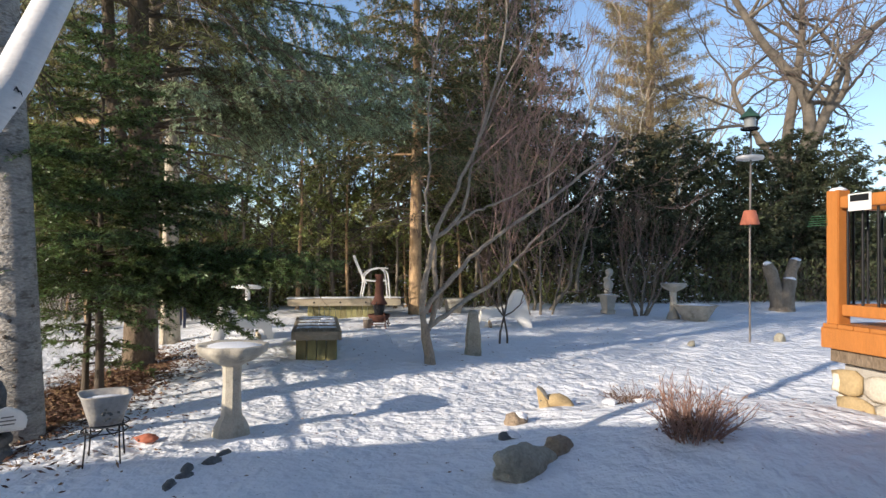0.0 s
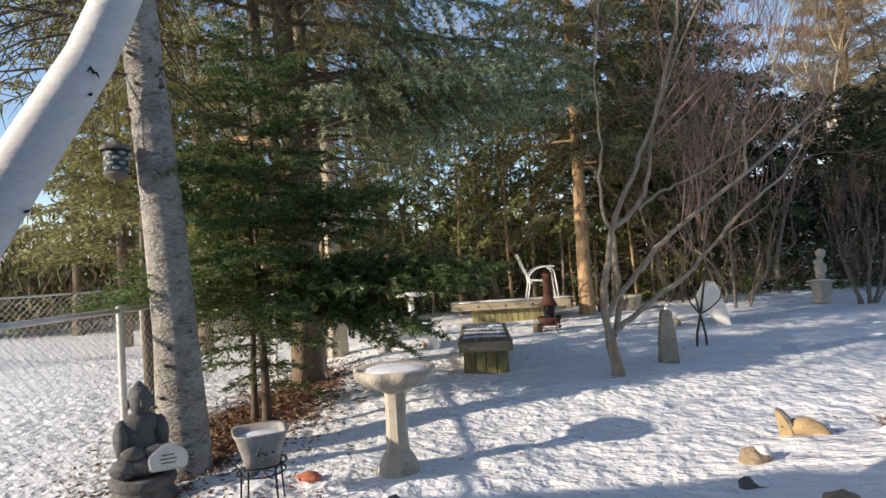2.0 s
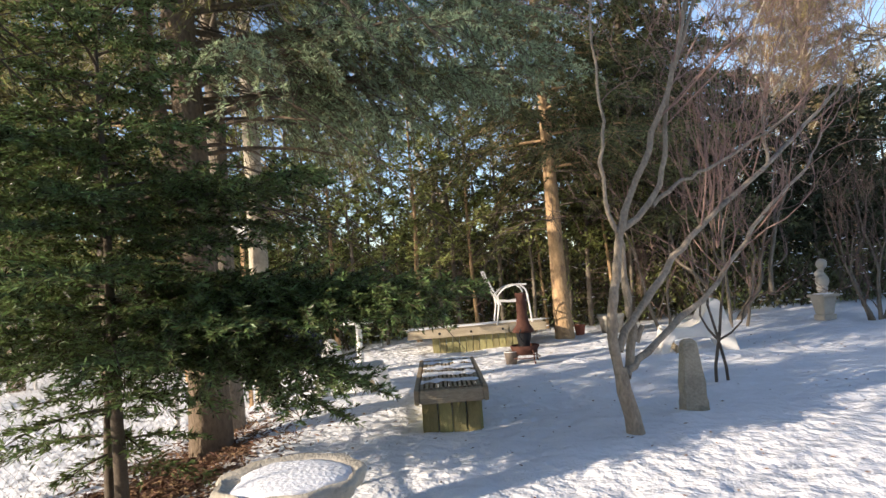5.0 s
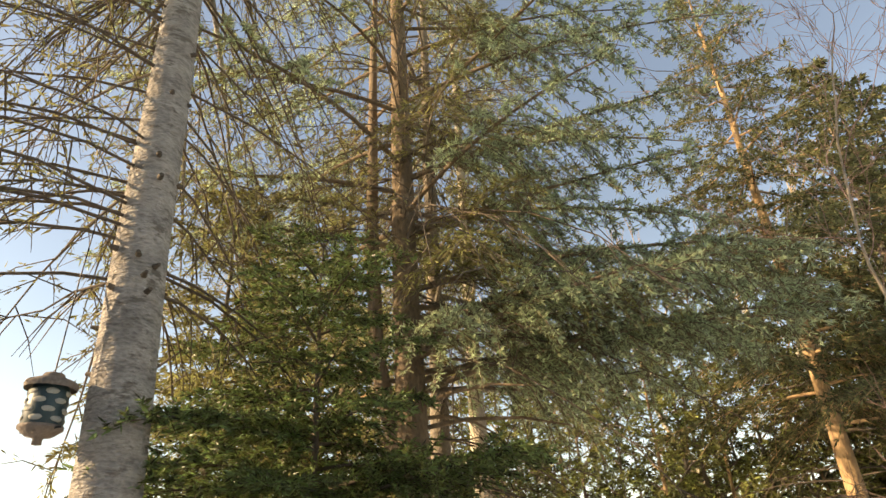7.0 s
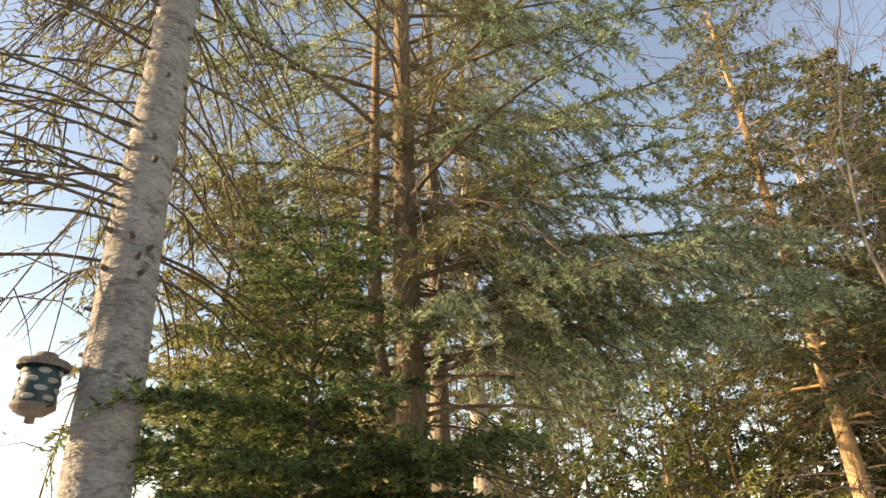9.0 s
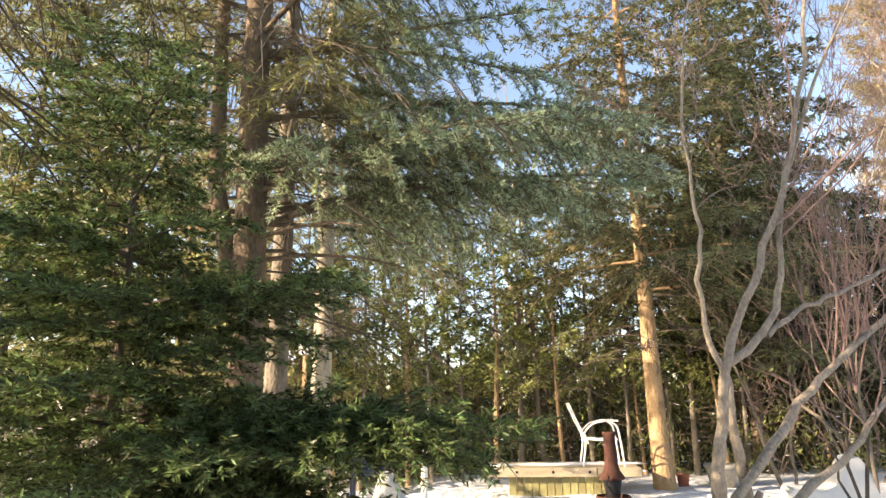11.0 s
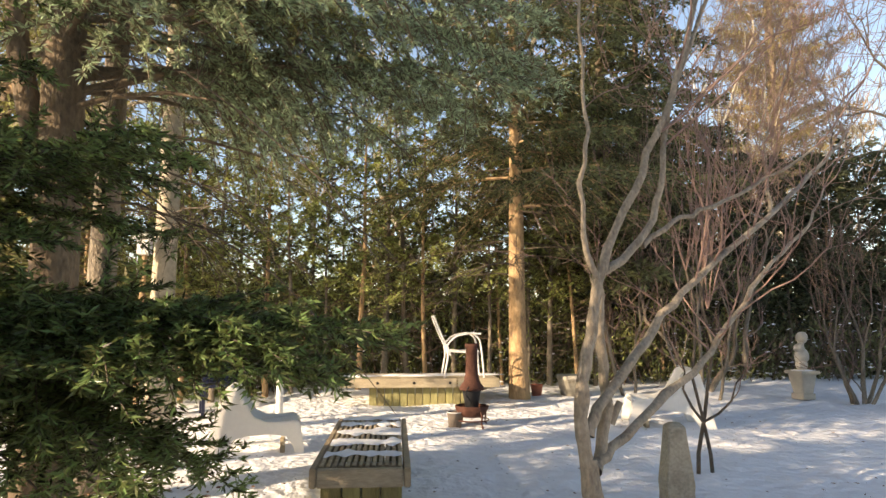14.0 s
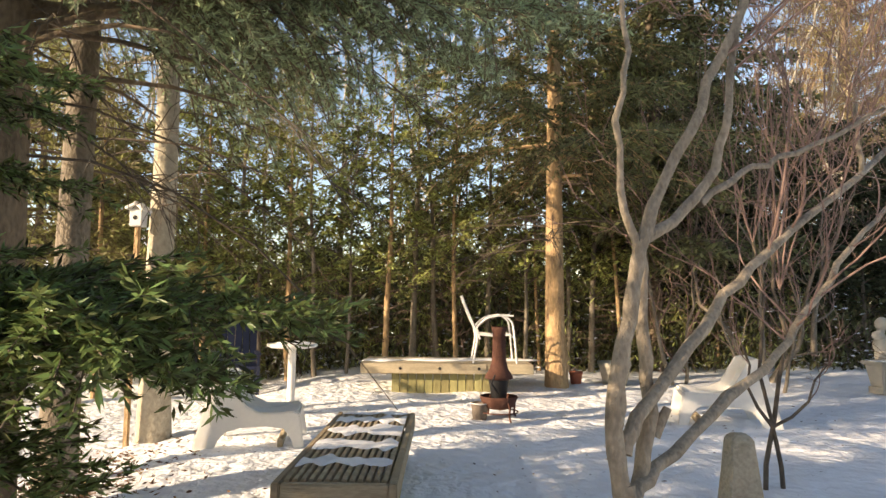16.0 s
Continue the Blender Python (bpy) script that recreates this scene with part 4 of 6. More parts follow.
# great bare tree with pale limbs against the sky
def great_tree():
    rng = np.random.RandomState(38)
    x, y = 17.1, 17.3
    t = thing("bare_tree", x, y, gz1(x, y), -11.3, "great bare deciduous tree with thick spreading limbs", "tree")
    g, tw = Geo(), Geo()
    part("trunk", Geo().tube([(0, 0, -0.2), (0.02, 0, 2.4), (0.0, 0, 4.6)], (0.42, 0.34, 0.30), 12), M_LIMB, t)
    lines = [
        ([(0, 0, 4.5), (0.35, 0, 5.6), (0.25, 0, 6.8), (-0.5, 0, 7.8), (-1.3, 0, 8.6), (-1.9, 0, 9.6), (-2.7, 0, 10.8), (-3.2, 0, 12.4)], 0.24, 0.07),
        ([(-0.4, 0.3, 4.2), (-0.3, 0.3, 5.8), (0.0, 0.2, 7.6), (0.2, 0.2, 9.2), (0.1, 0.2, 10.8), (0.3, 0.1, 13.0)], 0.20, 0.06),
        ([(0.1, 0, 4.6), (0.5, -0.1, 5.6), (0.9, -0.2, 6.6), (1.1, -0.2, 7.5), (1.9, -0.2, 8.8), (2.6, -0.2, 9.4), (3.9, -0.2, 10.2), (5.0, -0.2, 11.5)], 0.20, 0.06),
        ([(0.7, -0.2, 6.2), (1.25, -0.3, 6.8), (1.45, -0.3, 7.6), (1.2, -0.3, 8.0)], 0.13, 0.07),
        ([(-0.3, 0.2, 4.0), (-1.2, 0.4, 5.4), (-1.9, 0.5, 6.6), (-2.2, 0.5, 7.4), (-1.4, 0.5, 8.0)], 0.14, 0.05),
    ]
    for pts, r0, r1 in lines:
        pts = np.array(pts, float)
        n = len(pts)
        s = np.linspace(0, n - 1, n * 3)
        fine = np.stack([np.interp(s, np.arange(n), pts[:, i]) for i in range(3)], 1)
        for _ in range(3):
            fine[1:-1] = (fine[:-2] + 2 * fine[1:-1] + fine[2:]) / 4
        rad = np.linspace(r0, r1, len(fine))
        part("limb", Geo().tube(fine, rad, 10, cap=False), M_LIMB, t)
        for q in range(8):
            k = rng.randint(len(fine) // 4, len(fine))
            d = unit(np.array([rng.normal(), rng.normal() * 0.7, 0.45 + 0.4 * rng.rand()]))
            grow(g, tw, fine[k], d, 1.3 + 0.8 * rng.rand(), rad[k] * 0.4 + 0.012, 3, rng, 0.6, 0.1, wob=0.2, min_r=0.008)
        grow(g, tw, fine[-1], unit(fine[-1] - fine[-4]), 1.8, r1, 4, rng, 0.5, 0.12, kids=(2, 2), wob=0.18, min_r=0.008)
    tagged(part("branchwork", g, M_LIMB, t), kind="stuff")
    tagged(part("twig_growth", tw, M_TWIG, t), kind="stuff")


great_tree()
for x, y, sd in ((8.5, 19.5, 39), (14.5, 22.5, 40), (-6.0, 17.5, 41), (1.5, 19.5, 42), (-2.0, 20.5, 43)):
    bare_tree("bare_tree", x, y, [((0, 0, -0.2), (0.02, 0, 1), 3.2, 0.16), ((0.1, 0.1, 1.5), (0.2, 0.1, 1), 3.0, 0.1)],
              "bare tree with fine tan twigs behind the hedge", sd, M_BARK_PALE, M_TWIG_TAN, "tree", 4, 0.42, 0.2, group="background trees", min_r=0.007)

# leaning white birch close to the path
def birch():
    x, y = -0.76, 1.36
    t = thing("birch_tree", x, y, gz1(x, y), 0, "leaning white birch trunk with small dark marks", "tree")
    g = Geo()
    pts = np.array([(0, 0, -0.1), (0.08, 0.06, 0.5), (0.22, 0.16, 1.0), (0.45, 0.31, 1.5), (0.66, 0.49, 2.0), (0.80, 0.70, 2.6), (0.9, 0.9, 3.4), (0.95, 1.0, 4.6), (1.0, 1.05, 6.0), (1.02, 1.1, 8.0)])
    g.tube(pts, np.linspace(0.10, 0.03, 10), 14)
    part("trunk", g, M_BIRCH, t)
    m, r = Geo(), np.random.RandomState(2)
    for i in range(26):
        z = 0.3 + 2.9 * r.rand()
        c = np.array([np.interp(z, pts[:, 2], pts[:, a]) for a in range(3)])
        a = r.rand() * 6.28
        rad = np.interp(z, pts[:, 2], np.linspace(0.10, 0.03, 10)) * 1.03
        w = 0.10 + 0.2 * r.rand()
        arc = np.linspace(a - w, a + w, 5)
        line = c + np.stack([np.cos(arc) * rad, np.sin(arc) * rad, 0.004 * r.normal(size=5) - 0.3 * rad * np.cos(arc)], 1)
        m.tube(line, (0.001, 0.004, 0.005, 0.004, 0.001), 4)
    tagged(part("bark_mark", m, M_IRON, t, "small dark lenticels"), kind="stuff")
    limb, tw = Geo(), Geo()
    for z in (3.6, 4.4, 5.2, 6.1, 7.0, 7.8):
        c = np.array([np.interp(z, pts[:, 2], pts[:, a]) for a in range(3)])
        grow(limb, tw, c, unit(np.array([r.normal(), r.normal(), 0.8])), 1.0, 0.025, 3, r)
    tagged(part("branchwork", limb, M_BIRCH, t), kind="stuff")
    tagged(part("twig_growth", tw, M_TWIG, t), kind="stuff")


birch()


# ---- garden furniture ----
def slatted_table():
    """Low slatted table, long axis along y, on a boarded box."""
    x0, x1, y0, y1, top = 0.765, 1.345, 6.62, 8.50, 0.35
    cx, cy = (x0 + x1) / 2, (y0 + y1) / 2
    t = thing("slatted_table", cx, cy, gz1(cx, cy), 0, "low weathered slatted table with snow on a mossy boarded box", "table")
    w, l = x1 - x0, y1 - y0
    part("side_rail", boxes(((-w / 2 + 0.02, 0, top - 0.055), (0.04, l, 0.11))), M_WOOD, t)
    part("side_rail", boxes(((w / 2 - 0.02, 0, top - 0.055), (0.04, l, 0.11))), M_WOOD, t)
    part("end_rail", boxes(((0, -l / 2 + 0.02, top - 0.056), (w - 0.084, 0.04, 0.105))), M_WOOD_X, t)
    part("end_rail", boxes(((0, l / 2 - 0.02, top - 0.056), (w - 0.084, 0.04, 0.105))), M_WOOD_X, t)
    n = 13
    me = None
    for i in range(n):
        x = -w / 2 + 0.062 + (w - 0.124) * i / (n - 1)
        if me is None:
            ob = part("slat", boxes(((0, 0, 0), (0.0245, l - 0.09, 0.030)), bevel=0.004), M_WOOD, t)
            me = ob.data
        else:
            ob = new("slat", me)
            ob.parent = t
        ob.location = (x, 0, top - 0.008)
    for k in range(4):
        y = -l / 2 + 0.22 + (l - 0.44) * k / 3
        part("cross_bar", boxes(((0, y, top - 0.045), (w - 0.09, 0.06, 0.045))), M_WOOD_X, t)
    bw, bl = w * 0.78, l * 0.86
    for sy in (-1, 1):
        for i in range(4):
            part("base_board", boxes(((-bw / 2 + bw / 8 + i * bw / 4, sy * bl / 2, 0.09), (bw / 4 - 0.008, 0.03, 0.30))), M_WOOD_UP, t)
    for sx in (-1, 1):
        for i in range(12):
            part("base_board", boxes(((sx * bw / 2, -bl / 2 + 0.03 + (i + 0.5) * (bl - 0.06) / 12, 0.09), (0.03, (bl - 0.06) / 12 - 0.008, 0.30))), M_WOOD_UP, t)
    # thawing snow in strips across the slats
    bands = ((-0.56, 0.10), (-0.17, 0.13), (0.24, 0.14), (0.60, 0.12), (0.84, 0.05))
    snow = thing("table_snow", cx, cy, gz1(cx, cy), 0, "thawing strips of snow on the slats of a low table", "snow", kind="stuff")
    for y, hw in bands:
        g = Geo()
        nx, ny = 34, 12
        X, Y = np.meshgrid(np.linspace(-w / 2 + 0.05, w / 2 - 0.05, nx), np.linspace(-1, 1, ny))
        edge = 1 + 1.5 * np.array([noise.noise(Vector((a * 14, y * 7, 1))) for a in X[0]])
        edge = np.clip(edge, 0.15, 2.2)
        mid = 0.05 * np.array([noise.noise(Vector((a * 6, y * 5, 4))) for a in X[0]])
        Yw = y + mid[None] + Y * hw * 0.78 * edge[None]
        Z = top + 0.008 + 0.010 * (1 - Y ** 2) * (1 - (X / (w / 2 - 0.03)) ** 6)
        i = np.arange(ny - 1)[:, None] * nx
        j = np.arange(nx - 1)[None]
        g.add(np.stack([X, Yw, Z], -1).reshape(-1, 3), np.stack([i + j, i + j + 1, i + nx + j + 1, i + nx + j], -1).reshape(-1, 4))
        part("snow_strip", g, M_SNOWCAP, snow)


def platform():
    """Low platform bench with overhanging top on a boarded box."""
    t = thing("platform_bench", 1.60, 12.48, gz1(1.6, 12.4), 1.5, "long low weathered platform with a plank top on a boarded box", "platform")
    top = 0.38
    for i in range(4):
        part("top_plank", boxes(((0, -0.36 + 0.24 * i, top - 0.02), (2.28, 0.232, 0.04))), M_WOOD_X, t)
    part("front_beam", boxes(((-0.31, -0.50, top - 0.065), (1.66, 0.05, 0.13))), M_WOOD_X, t)
    part("front_beam", boxes(((0.84, -0.50, top - 0.065), (0.61, 0.05, 0.125))), M_WOOD_X, t)
    part("back_beam", boxes(((0, 0.50, top - 0.065), (2.27, 0.05, 0.13))), M_WOOD_X, t)
    for x in (-0.62, -0.10, 0.42):
        g = Geo()
        g.lathe([(0, -0.004), (0.018, -0.003), (0.020, 0.004), (0, 0.008)], 10)
        ob = part("bolt", g, M_IRON, t)
        ob.matrix_local = pose(x, -0.526, top - 0.06, 90)
    n = 13
    for i in range(n):
        part("base_board", boxes(((-0.68 + 1.32 * i / (n - 1), -0.40, 0.10), (0.104, 0.03, 0.32))), M_WOOD_UP, t)
    for sx in (-0.72, 0.68):
        for i in range(6):
            part("base_board", boxes(((sx, -0.32 + 0.13 * i, 0.10), (0.03, 0.122, 0.32))), M_WOOD_UP, t)
    for k in range(3):
        part("snow_cap", stone(0.28 + 0.2 * k, 0.16, 0.02, 60 + k, 0.25, 3), M_SNOWCAP, t, "thin melting snow").location = (-0.9 + 0.75 * k, 0.1 * (k - 1), top + 0.005)


def arm_chair():
    """Tubular white garden chair, side on."""
    t = thing("garden_chair", 2.11, 12.36, gz1(1.6, 12.4) + 0.382, 0, "white tubular metal garden chair without cushions", "chair")
    r = 0.0125

    def bow(pts, n=6):
        pts = np.array(pts, float)
        s = np.linspace(0, len(pts) - 1, len(pts) * n)
        f = np.stack([np.interp(s, np.arange(len(pts)), pts[:, i]) for i in range(3)], 1)
        for _ in range(4):
            f[1:-1] = (f[:-2] + 2 * f[1:-1] + f[2:]) / 4
        return f
    for y in (-0.27, 0.27):
        part("back_post", Geo().tube(bow([(-0.10, y, 0.43), (-0.17, y, 0.58), (-0.27, y * 0.97, 0.85)]), r, 8), M_METAL_WHITE, t)
        part("armrest", Geo().tube(bow([(-0.05, y, 0.30), (-0.10, y, 0.45), (0.02, y, 0.57), (0.18, y, 0.605), (0.34, y, 0.60)]), r, 8), M_METAL_WHITE, t)
        part("front_leg", Geo().tube(bow([(0.24, y, 0.60), (0.33, y, 0.52), (0.36, y, 0.25), (0.38, y, 0.0)]), r, 8), M_METAL_WHITE, t)
        part("rear_leg", Geo().tube(bow([(-0.10, y, 0.43), (-0.08, y, 0.30), (-0.13, y, 0.0)]), r, 8), M_METAL_WHITE, t)
        part("seat_rail", Geo().tube(bow([(-0.06, y, 0.36), (0.12, y, 0.345), (0.31, y, 0.36)]), r, 8), M_METAL_WHITE, t)
    for z, x in ((0.84, -0.268), (0.46, -0.115)):
        part("cross_tube", Geo().tube([(x, -0.27, z), (x, 0.27, z)], r, 8), M_METAL_WHITE, t)
    for x in (-0.05, 0.31):
        part("cross_tube", Geo().tube([(x, -0.27, 0.355), (x, 0.27, 0.355)], r, 8), M_METAL_WHITE, t)
    t.scale = (1.15, 1.0, 1.06)


def chiminea():
    x, y = 2.14, 10.26
    t = thing("chiminea", x, y, gz1(x, y), 0, "rusty cast-iron chiminea with a flared pipe on a wire stand", "stove")
    g = Geo().lathe([(0.070, 1.06), (0.086, 1.06), (0.086, 1.02), (0.074, 1.0), (0.076, 0.80), (0.084, 0.66), (0.105, 0.57), (0.155, 0.49), (0.160, 0.46), (0.13, 0.45)], 24)
    part("flue", g, M_RUST, t)
    g = Geo().lathe([(0.12, 0.48), (0.115, 0.42), (0.10, 0.34), (0.09, 0.28), (0.085, 0.22)], 20)
    part("firebox", g, M_IRON, t, "blackened firebox")
    g = Geo().lathe([(0.21, 0.26), (0.22, 0.25), (0.17, 0.14), (0.10, 0.11), (0.0, 0.11)], 20)
    part("ash_bowl", g, M_RUST, t)
    for k in range(4):
        a = k * math.pi / 2 + 0.5
        c, s = math.cos(a), math.sin(a)
        part("leg", Geo().tube([(0.17 * c, 0.17 * s, 0.24), (0.22 * c, 0.22 * s, 0.14), (0.21 * c, 0.21 * s, 0.05), (0.25 * c, 0.25 * s, -0.03)], 0.012, 6), M_RUST, t)
    ring = np.array([(0.215 * math.cos(a), 0.215 * math.sin(a), 0.08) for a in np.linspace(0, 6.283, 25)])
    part("ring", Geo().tube(ring, 0.009, 5), M_RUST, t)
    part("grate", Geo().tube([(-0.02, -0.17, 0.30), (-0.10, -0.20, 0.42), (-0.06, -0.19, 0.52)], 0.012, 5), M_IRON, t)
    t.scale = (0.92, 0.92, 0.89)
    b = thing("metal_bucket", x - 0.20, y - 0.04, gz1(x, y) - 0.02, 0, "small dull brown metal bucket beside the chiminea", "bucket")
    b.scale = (0.8, 0.8, 0.8)
    part("pail", Geo().lathe([(0.0, 0.01), (0.085, 0.0), (0.115, 0.22), (0.122, 0.225), (0.108, 0.215), (0.08, 0.02)], 20), M_FEED_BROWN, b)
    part("rim", Geo().lathe([(0.112, 0.218), (0.122, 0.218), (0.122, 0.232), (0.112, 0.232)], 20), M_GALV, b)


def lounge_chair(x, y, turn, label, size=1.0):
    """Moulded white plastic lounge chair: panel sides with arched cut-out, dished seat, leaning back."""
    t = thing("plastic_lounge_chair", x, y, gz1(x, y) - 0.02, turn, label, "chair", "plastic lounge chairs")
    t.scale = (size, size, size)
    # side outline in x (length) and z; back at -x
    outer = [(-0.46, 0.0), (-0.36, 0.40), (-0.30, 0.62), (-0.24, 0.69), (-0.15, 0.67), (-0.08, 0.54), (0.0, 0.40), (0.12, 0.34), (0.28, 0.335), (0.40, 0.35), (0.46, 0.33), (0.49, 0.20), (0.52, 0.0)]
    inner = [(0.43, 0.0), (0.40, 0.10), (0.33, 0.19), (0.18, 0.215), (-0.05, 0.205), (-0.18, 0.17), (-0.24, 0.09), (-0.28, 0.0)]
    for sy in (-1, 1):
        bm = bmesh.new()
        vs = [bm.verts.new((a, sy * (0.30 + 0.035 * (1 - z / 0.7)), z)) for a, z in outer + inner]
        f = bm.faces.new(vs)
        r = bmesh.ops.extrude_face_region(bm, geom=[f])
        bmesh.ops.translate(bm, verts=[v for v in r["geom"] if isinstance(v, bmesh.types.BMVert)], vec=(0, -sy * 0.045, 0))
        bmesh.ops.recalc_face_normals(bm, faces=bm.faces[:])
        bmesh.ops.bevel(bm, geom=[e for e in bm.edges if len(e.link_faces) == 2 and e.calc_face_angle(0) > 0.8], offset=0.012, segments=2, affect="EDGES", clamp_overlap=True)
        part("side_panel", bm, M_PLASTIC, t)
    path = np.array([(-0.27, 0.66), (-0.19, 0.56), (-0.12, 0.42), (-0.04, 0.32), (0.10, 0.285), (0.28, 0.30), (0.42, 0.335)])
    g = Geo()
    ny = 9
    V = []
    for off in (0.0, -0.03):
        for a, z in path:
            for k in range(ny):
                yy = -0.27 + 0.54 * k / (ny - 1)
                V.append((a, yy, z + off - 0.03 * (1 - (yy / 0.27) ** 2)))
    V = np.array(V)
    n = len(path)
    i = np.arange(n - 1)[:, None] * ny
    j = np.arange(ny - 1)[None]
    F = np.stack([i + j, i + j + 1, i + ny + j + 1, i + ny + j], -1).reshape(-1, 4)
    g.add(V, np.concatenate([F, F + n * ny]))
    part("seat_shell", g, M_PLASTIC, t)
    part("front_rail", boxes(((0.44, 0, 0.31), (0.06, 0.54, 0.07)), bevel=0.02), M_PLASTIC, t)
    part("head_rail", boxes(((-0.245, 0, 0.655), (0.07, 0.56, 0.06)), bevel=0.02), M_PLASTIC, t)
    part("stretcher", boxes(((0.30, 0, 0.05), (0.05, 0.56, 0.09)), bevel=0.01), M_WOOD_X, t, "tan wooden stretcher")
    return t


def pedestal_table():
    x, y = -0.18, 10.9
    t = thing("pedestal_table", x, y, gz1(x, y), 0, "white round plastic pedestal table dusted with snow", "table")
    part("tabletop", Geo().lathe([(0, 0.795), (0.25, 0.79), (0.285, 0.81), (0.285, 0.835), (0.25, 0.845), (0, 0.85)], 28), M_PLASTIC, t)
    part("column", Geo().lathe([(0.045, 0.0), (0.045, 0.79)], 16), M_PLASTIC, t)
    part("foot", Geo().lathe([(0.22, -0.03), (0.22, 0.0), (0.14, 0.035), (0.05, 0.06)], 20), M_PLASTIC, t)
    part("snow_cap", stone(0.2, 0.2, 0.02, 71, 0.2), M_SNOWCAP, t).location = (0, 0, 0.85)
    t.scale = (1, 1, 0.86)


def navy_chair(x, y, turn):
    t = thing("folding_chair", x, y, gz1(x, y), turn, "dark navy garden chair with a tall back", "chair")
    for sx in (-0.26, 0.26):
        part("leg", boxes(((sx, -0.24, 0.22), (0.05, 0.05, 0.46))), M_NAVY, t)
        part("leg", boxes(((sx, 0.24, 0.22), (0.05, 0.05, 0.46))), M_NAVY, t)
        part("armrest", boxes(((sx, 0.0, 0.62), (0.07, 0.52, 0.035))), M_NAVY, t)
        part("arm_post", boxes(((sx, -0.22, 0.53), (0.04, 0.04, 0.17))), M_NAVY, t)
    part("seat", boxes(((0, 0, 0.43), (0.52, 0.5, 0.05))), M_NAVY, t)
    for i in range(5):
        part("back_slat", boxes(((-0.21 + 0.105 * i, 0.30, 0.78), (0.098, 0.03, 0.72), (-10, 0, 0))), M_NAVY, t)


slatted_table()
platform()
arm_chair()
chiminea()
lounge_chair(-0.10, 9.14, 10, "white moulded plastic lounge chair on the snow beside a tree", 0.91)
lounge_chair(4.50, 10.24, 167, "white moulded plastic lounge chair behind a small crooked shrub")
pedestal_table()
navy_chair(-1.38, 12.7, 20)


# ---- statues, baths, pots ----
def obelisk():
    x, y = 2.98, 6.76
    bm = bmesh.new()
    rings = [(0.0, 0.098), (0.12, 0.096), (0.14, 0.090), (0.2, 0.087), (0.27, 0.091), (0.45, 0.074), (0.60, 0.061), (0.655, 0.056), (0.68, 0.028)]
    prev = None
    for z, w in rings:
        vs = [bm.verts.new((w * a * (1 + 0.05 * noise.noise(Vector((a, b, z * 9)))), w * 0.8 * b, z - 0.03 + 0.01 * noise.noise(Vector((a * 3, b * 2, z * 7))))) for a, b in ((-1, -1), (0, -1.05), (1, -1), (1.05, 0), (1, 1), (0, 1.05), (-1, 1), (-1.05, 0))]
        if prev:
            for i in range(8):
                bm.faces.new((prev[i], prev[(i + 1) % 8], vs[(i + 1) % 8], vs[i]))
        prev = vs
    bm.faces.new(prev)
    bmesh.ops.bevel(bm, geom=bm.edges[:], offset=0.006, segments=2, affect="EDGES", clamp_overlap=True)
    ob = part("standing_stone", bm, M_GREYSTONE)
    ob.location = (x, y, gz1(x, y))
    ob.scale = (0.96, 1, 0.88)
    tagged(ob, "slim tapered grey standing stone in the snow", "stone")


def bird_bath(x, y, turn=0, h=0.66, group=""):
    t = thing("bird_bath", x, y, gz1(x, y), turn, "cast concrete bird bath with a scalloped bowl holding snow", "bird bath", group)
    k = h / 0.66
    part("bowl", Geo().lathe([(0.0, 0.515 * k), (0.10, 0.52 * k), (0.175, 0.555 * k), (0.240, 0.60 * k), (0.256, 0.645 * k), (0.244, 0.662 * k), (0.20, 0.635 * k), (0.1, 0.60 * k), (0, 0.595 * k)], 56, wave=0.045, waves=9), M_CONCRETE, t)
    part("pedestal", Geo().lathe([(0.085, 0.53 * k), (0.095, 0.52 * k), (0.068, 0.50 * k), (0.064, 0.34 * k), (0.074, 0.16 * k), (0.08, 0.125 * k)], 8), M_CONCRETE, t, smooth=False)
    part("foot", Geo().lathe([(0.085, 0.13 * k), (0.10, 0.105 * k), (0.125, 0.055 * k), (0.135, 0.0), (0.14, -0.04)], 8), M_CONCRETE, t, smooth=False)
    s = part("snow_cap", stone(0.212, 0.212, 0.026, 80 + x, 0.22, 3), M_SNOWCAP, t, "rounded snow filling")
    s.location = (0, 0, 0.640 * k)


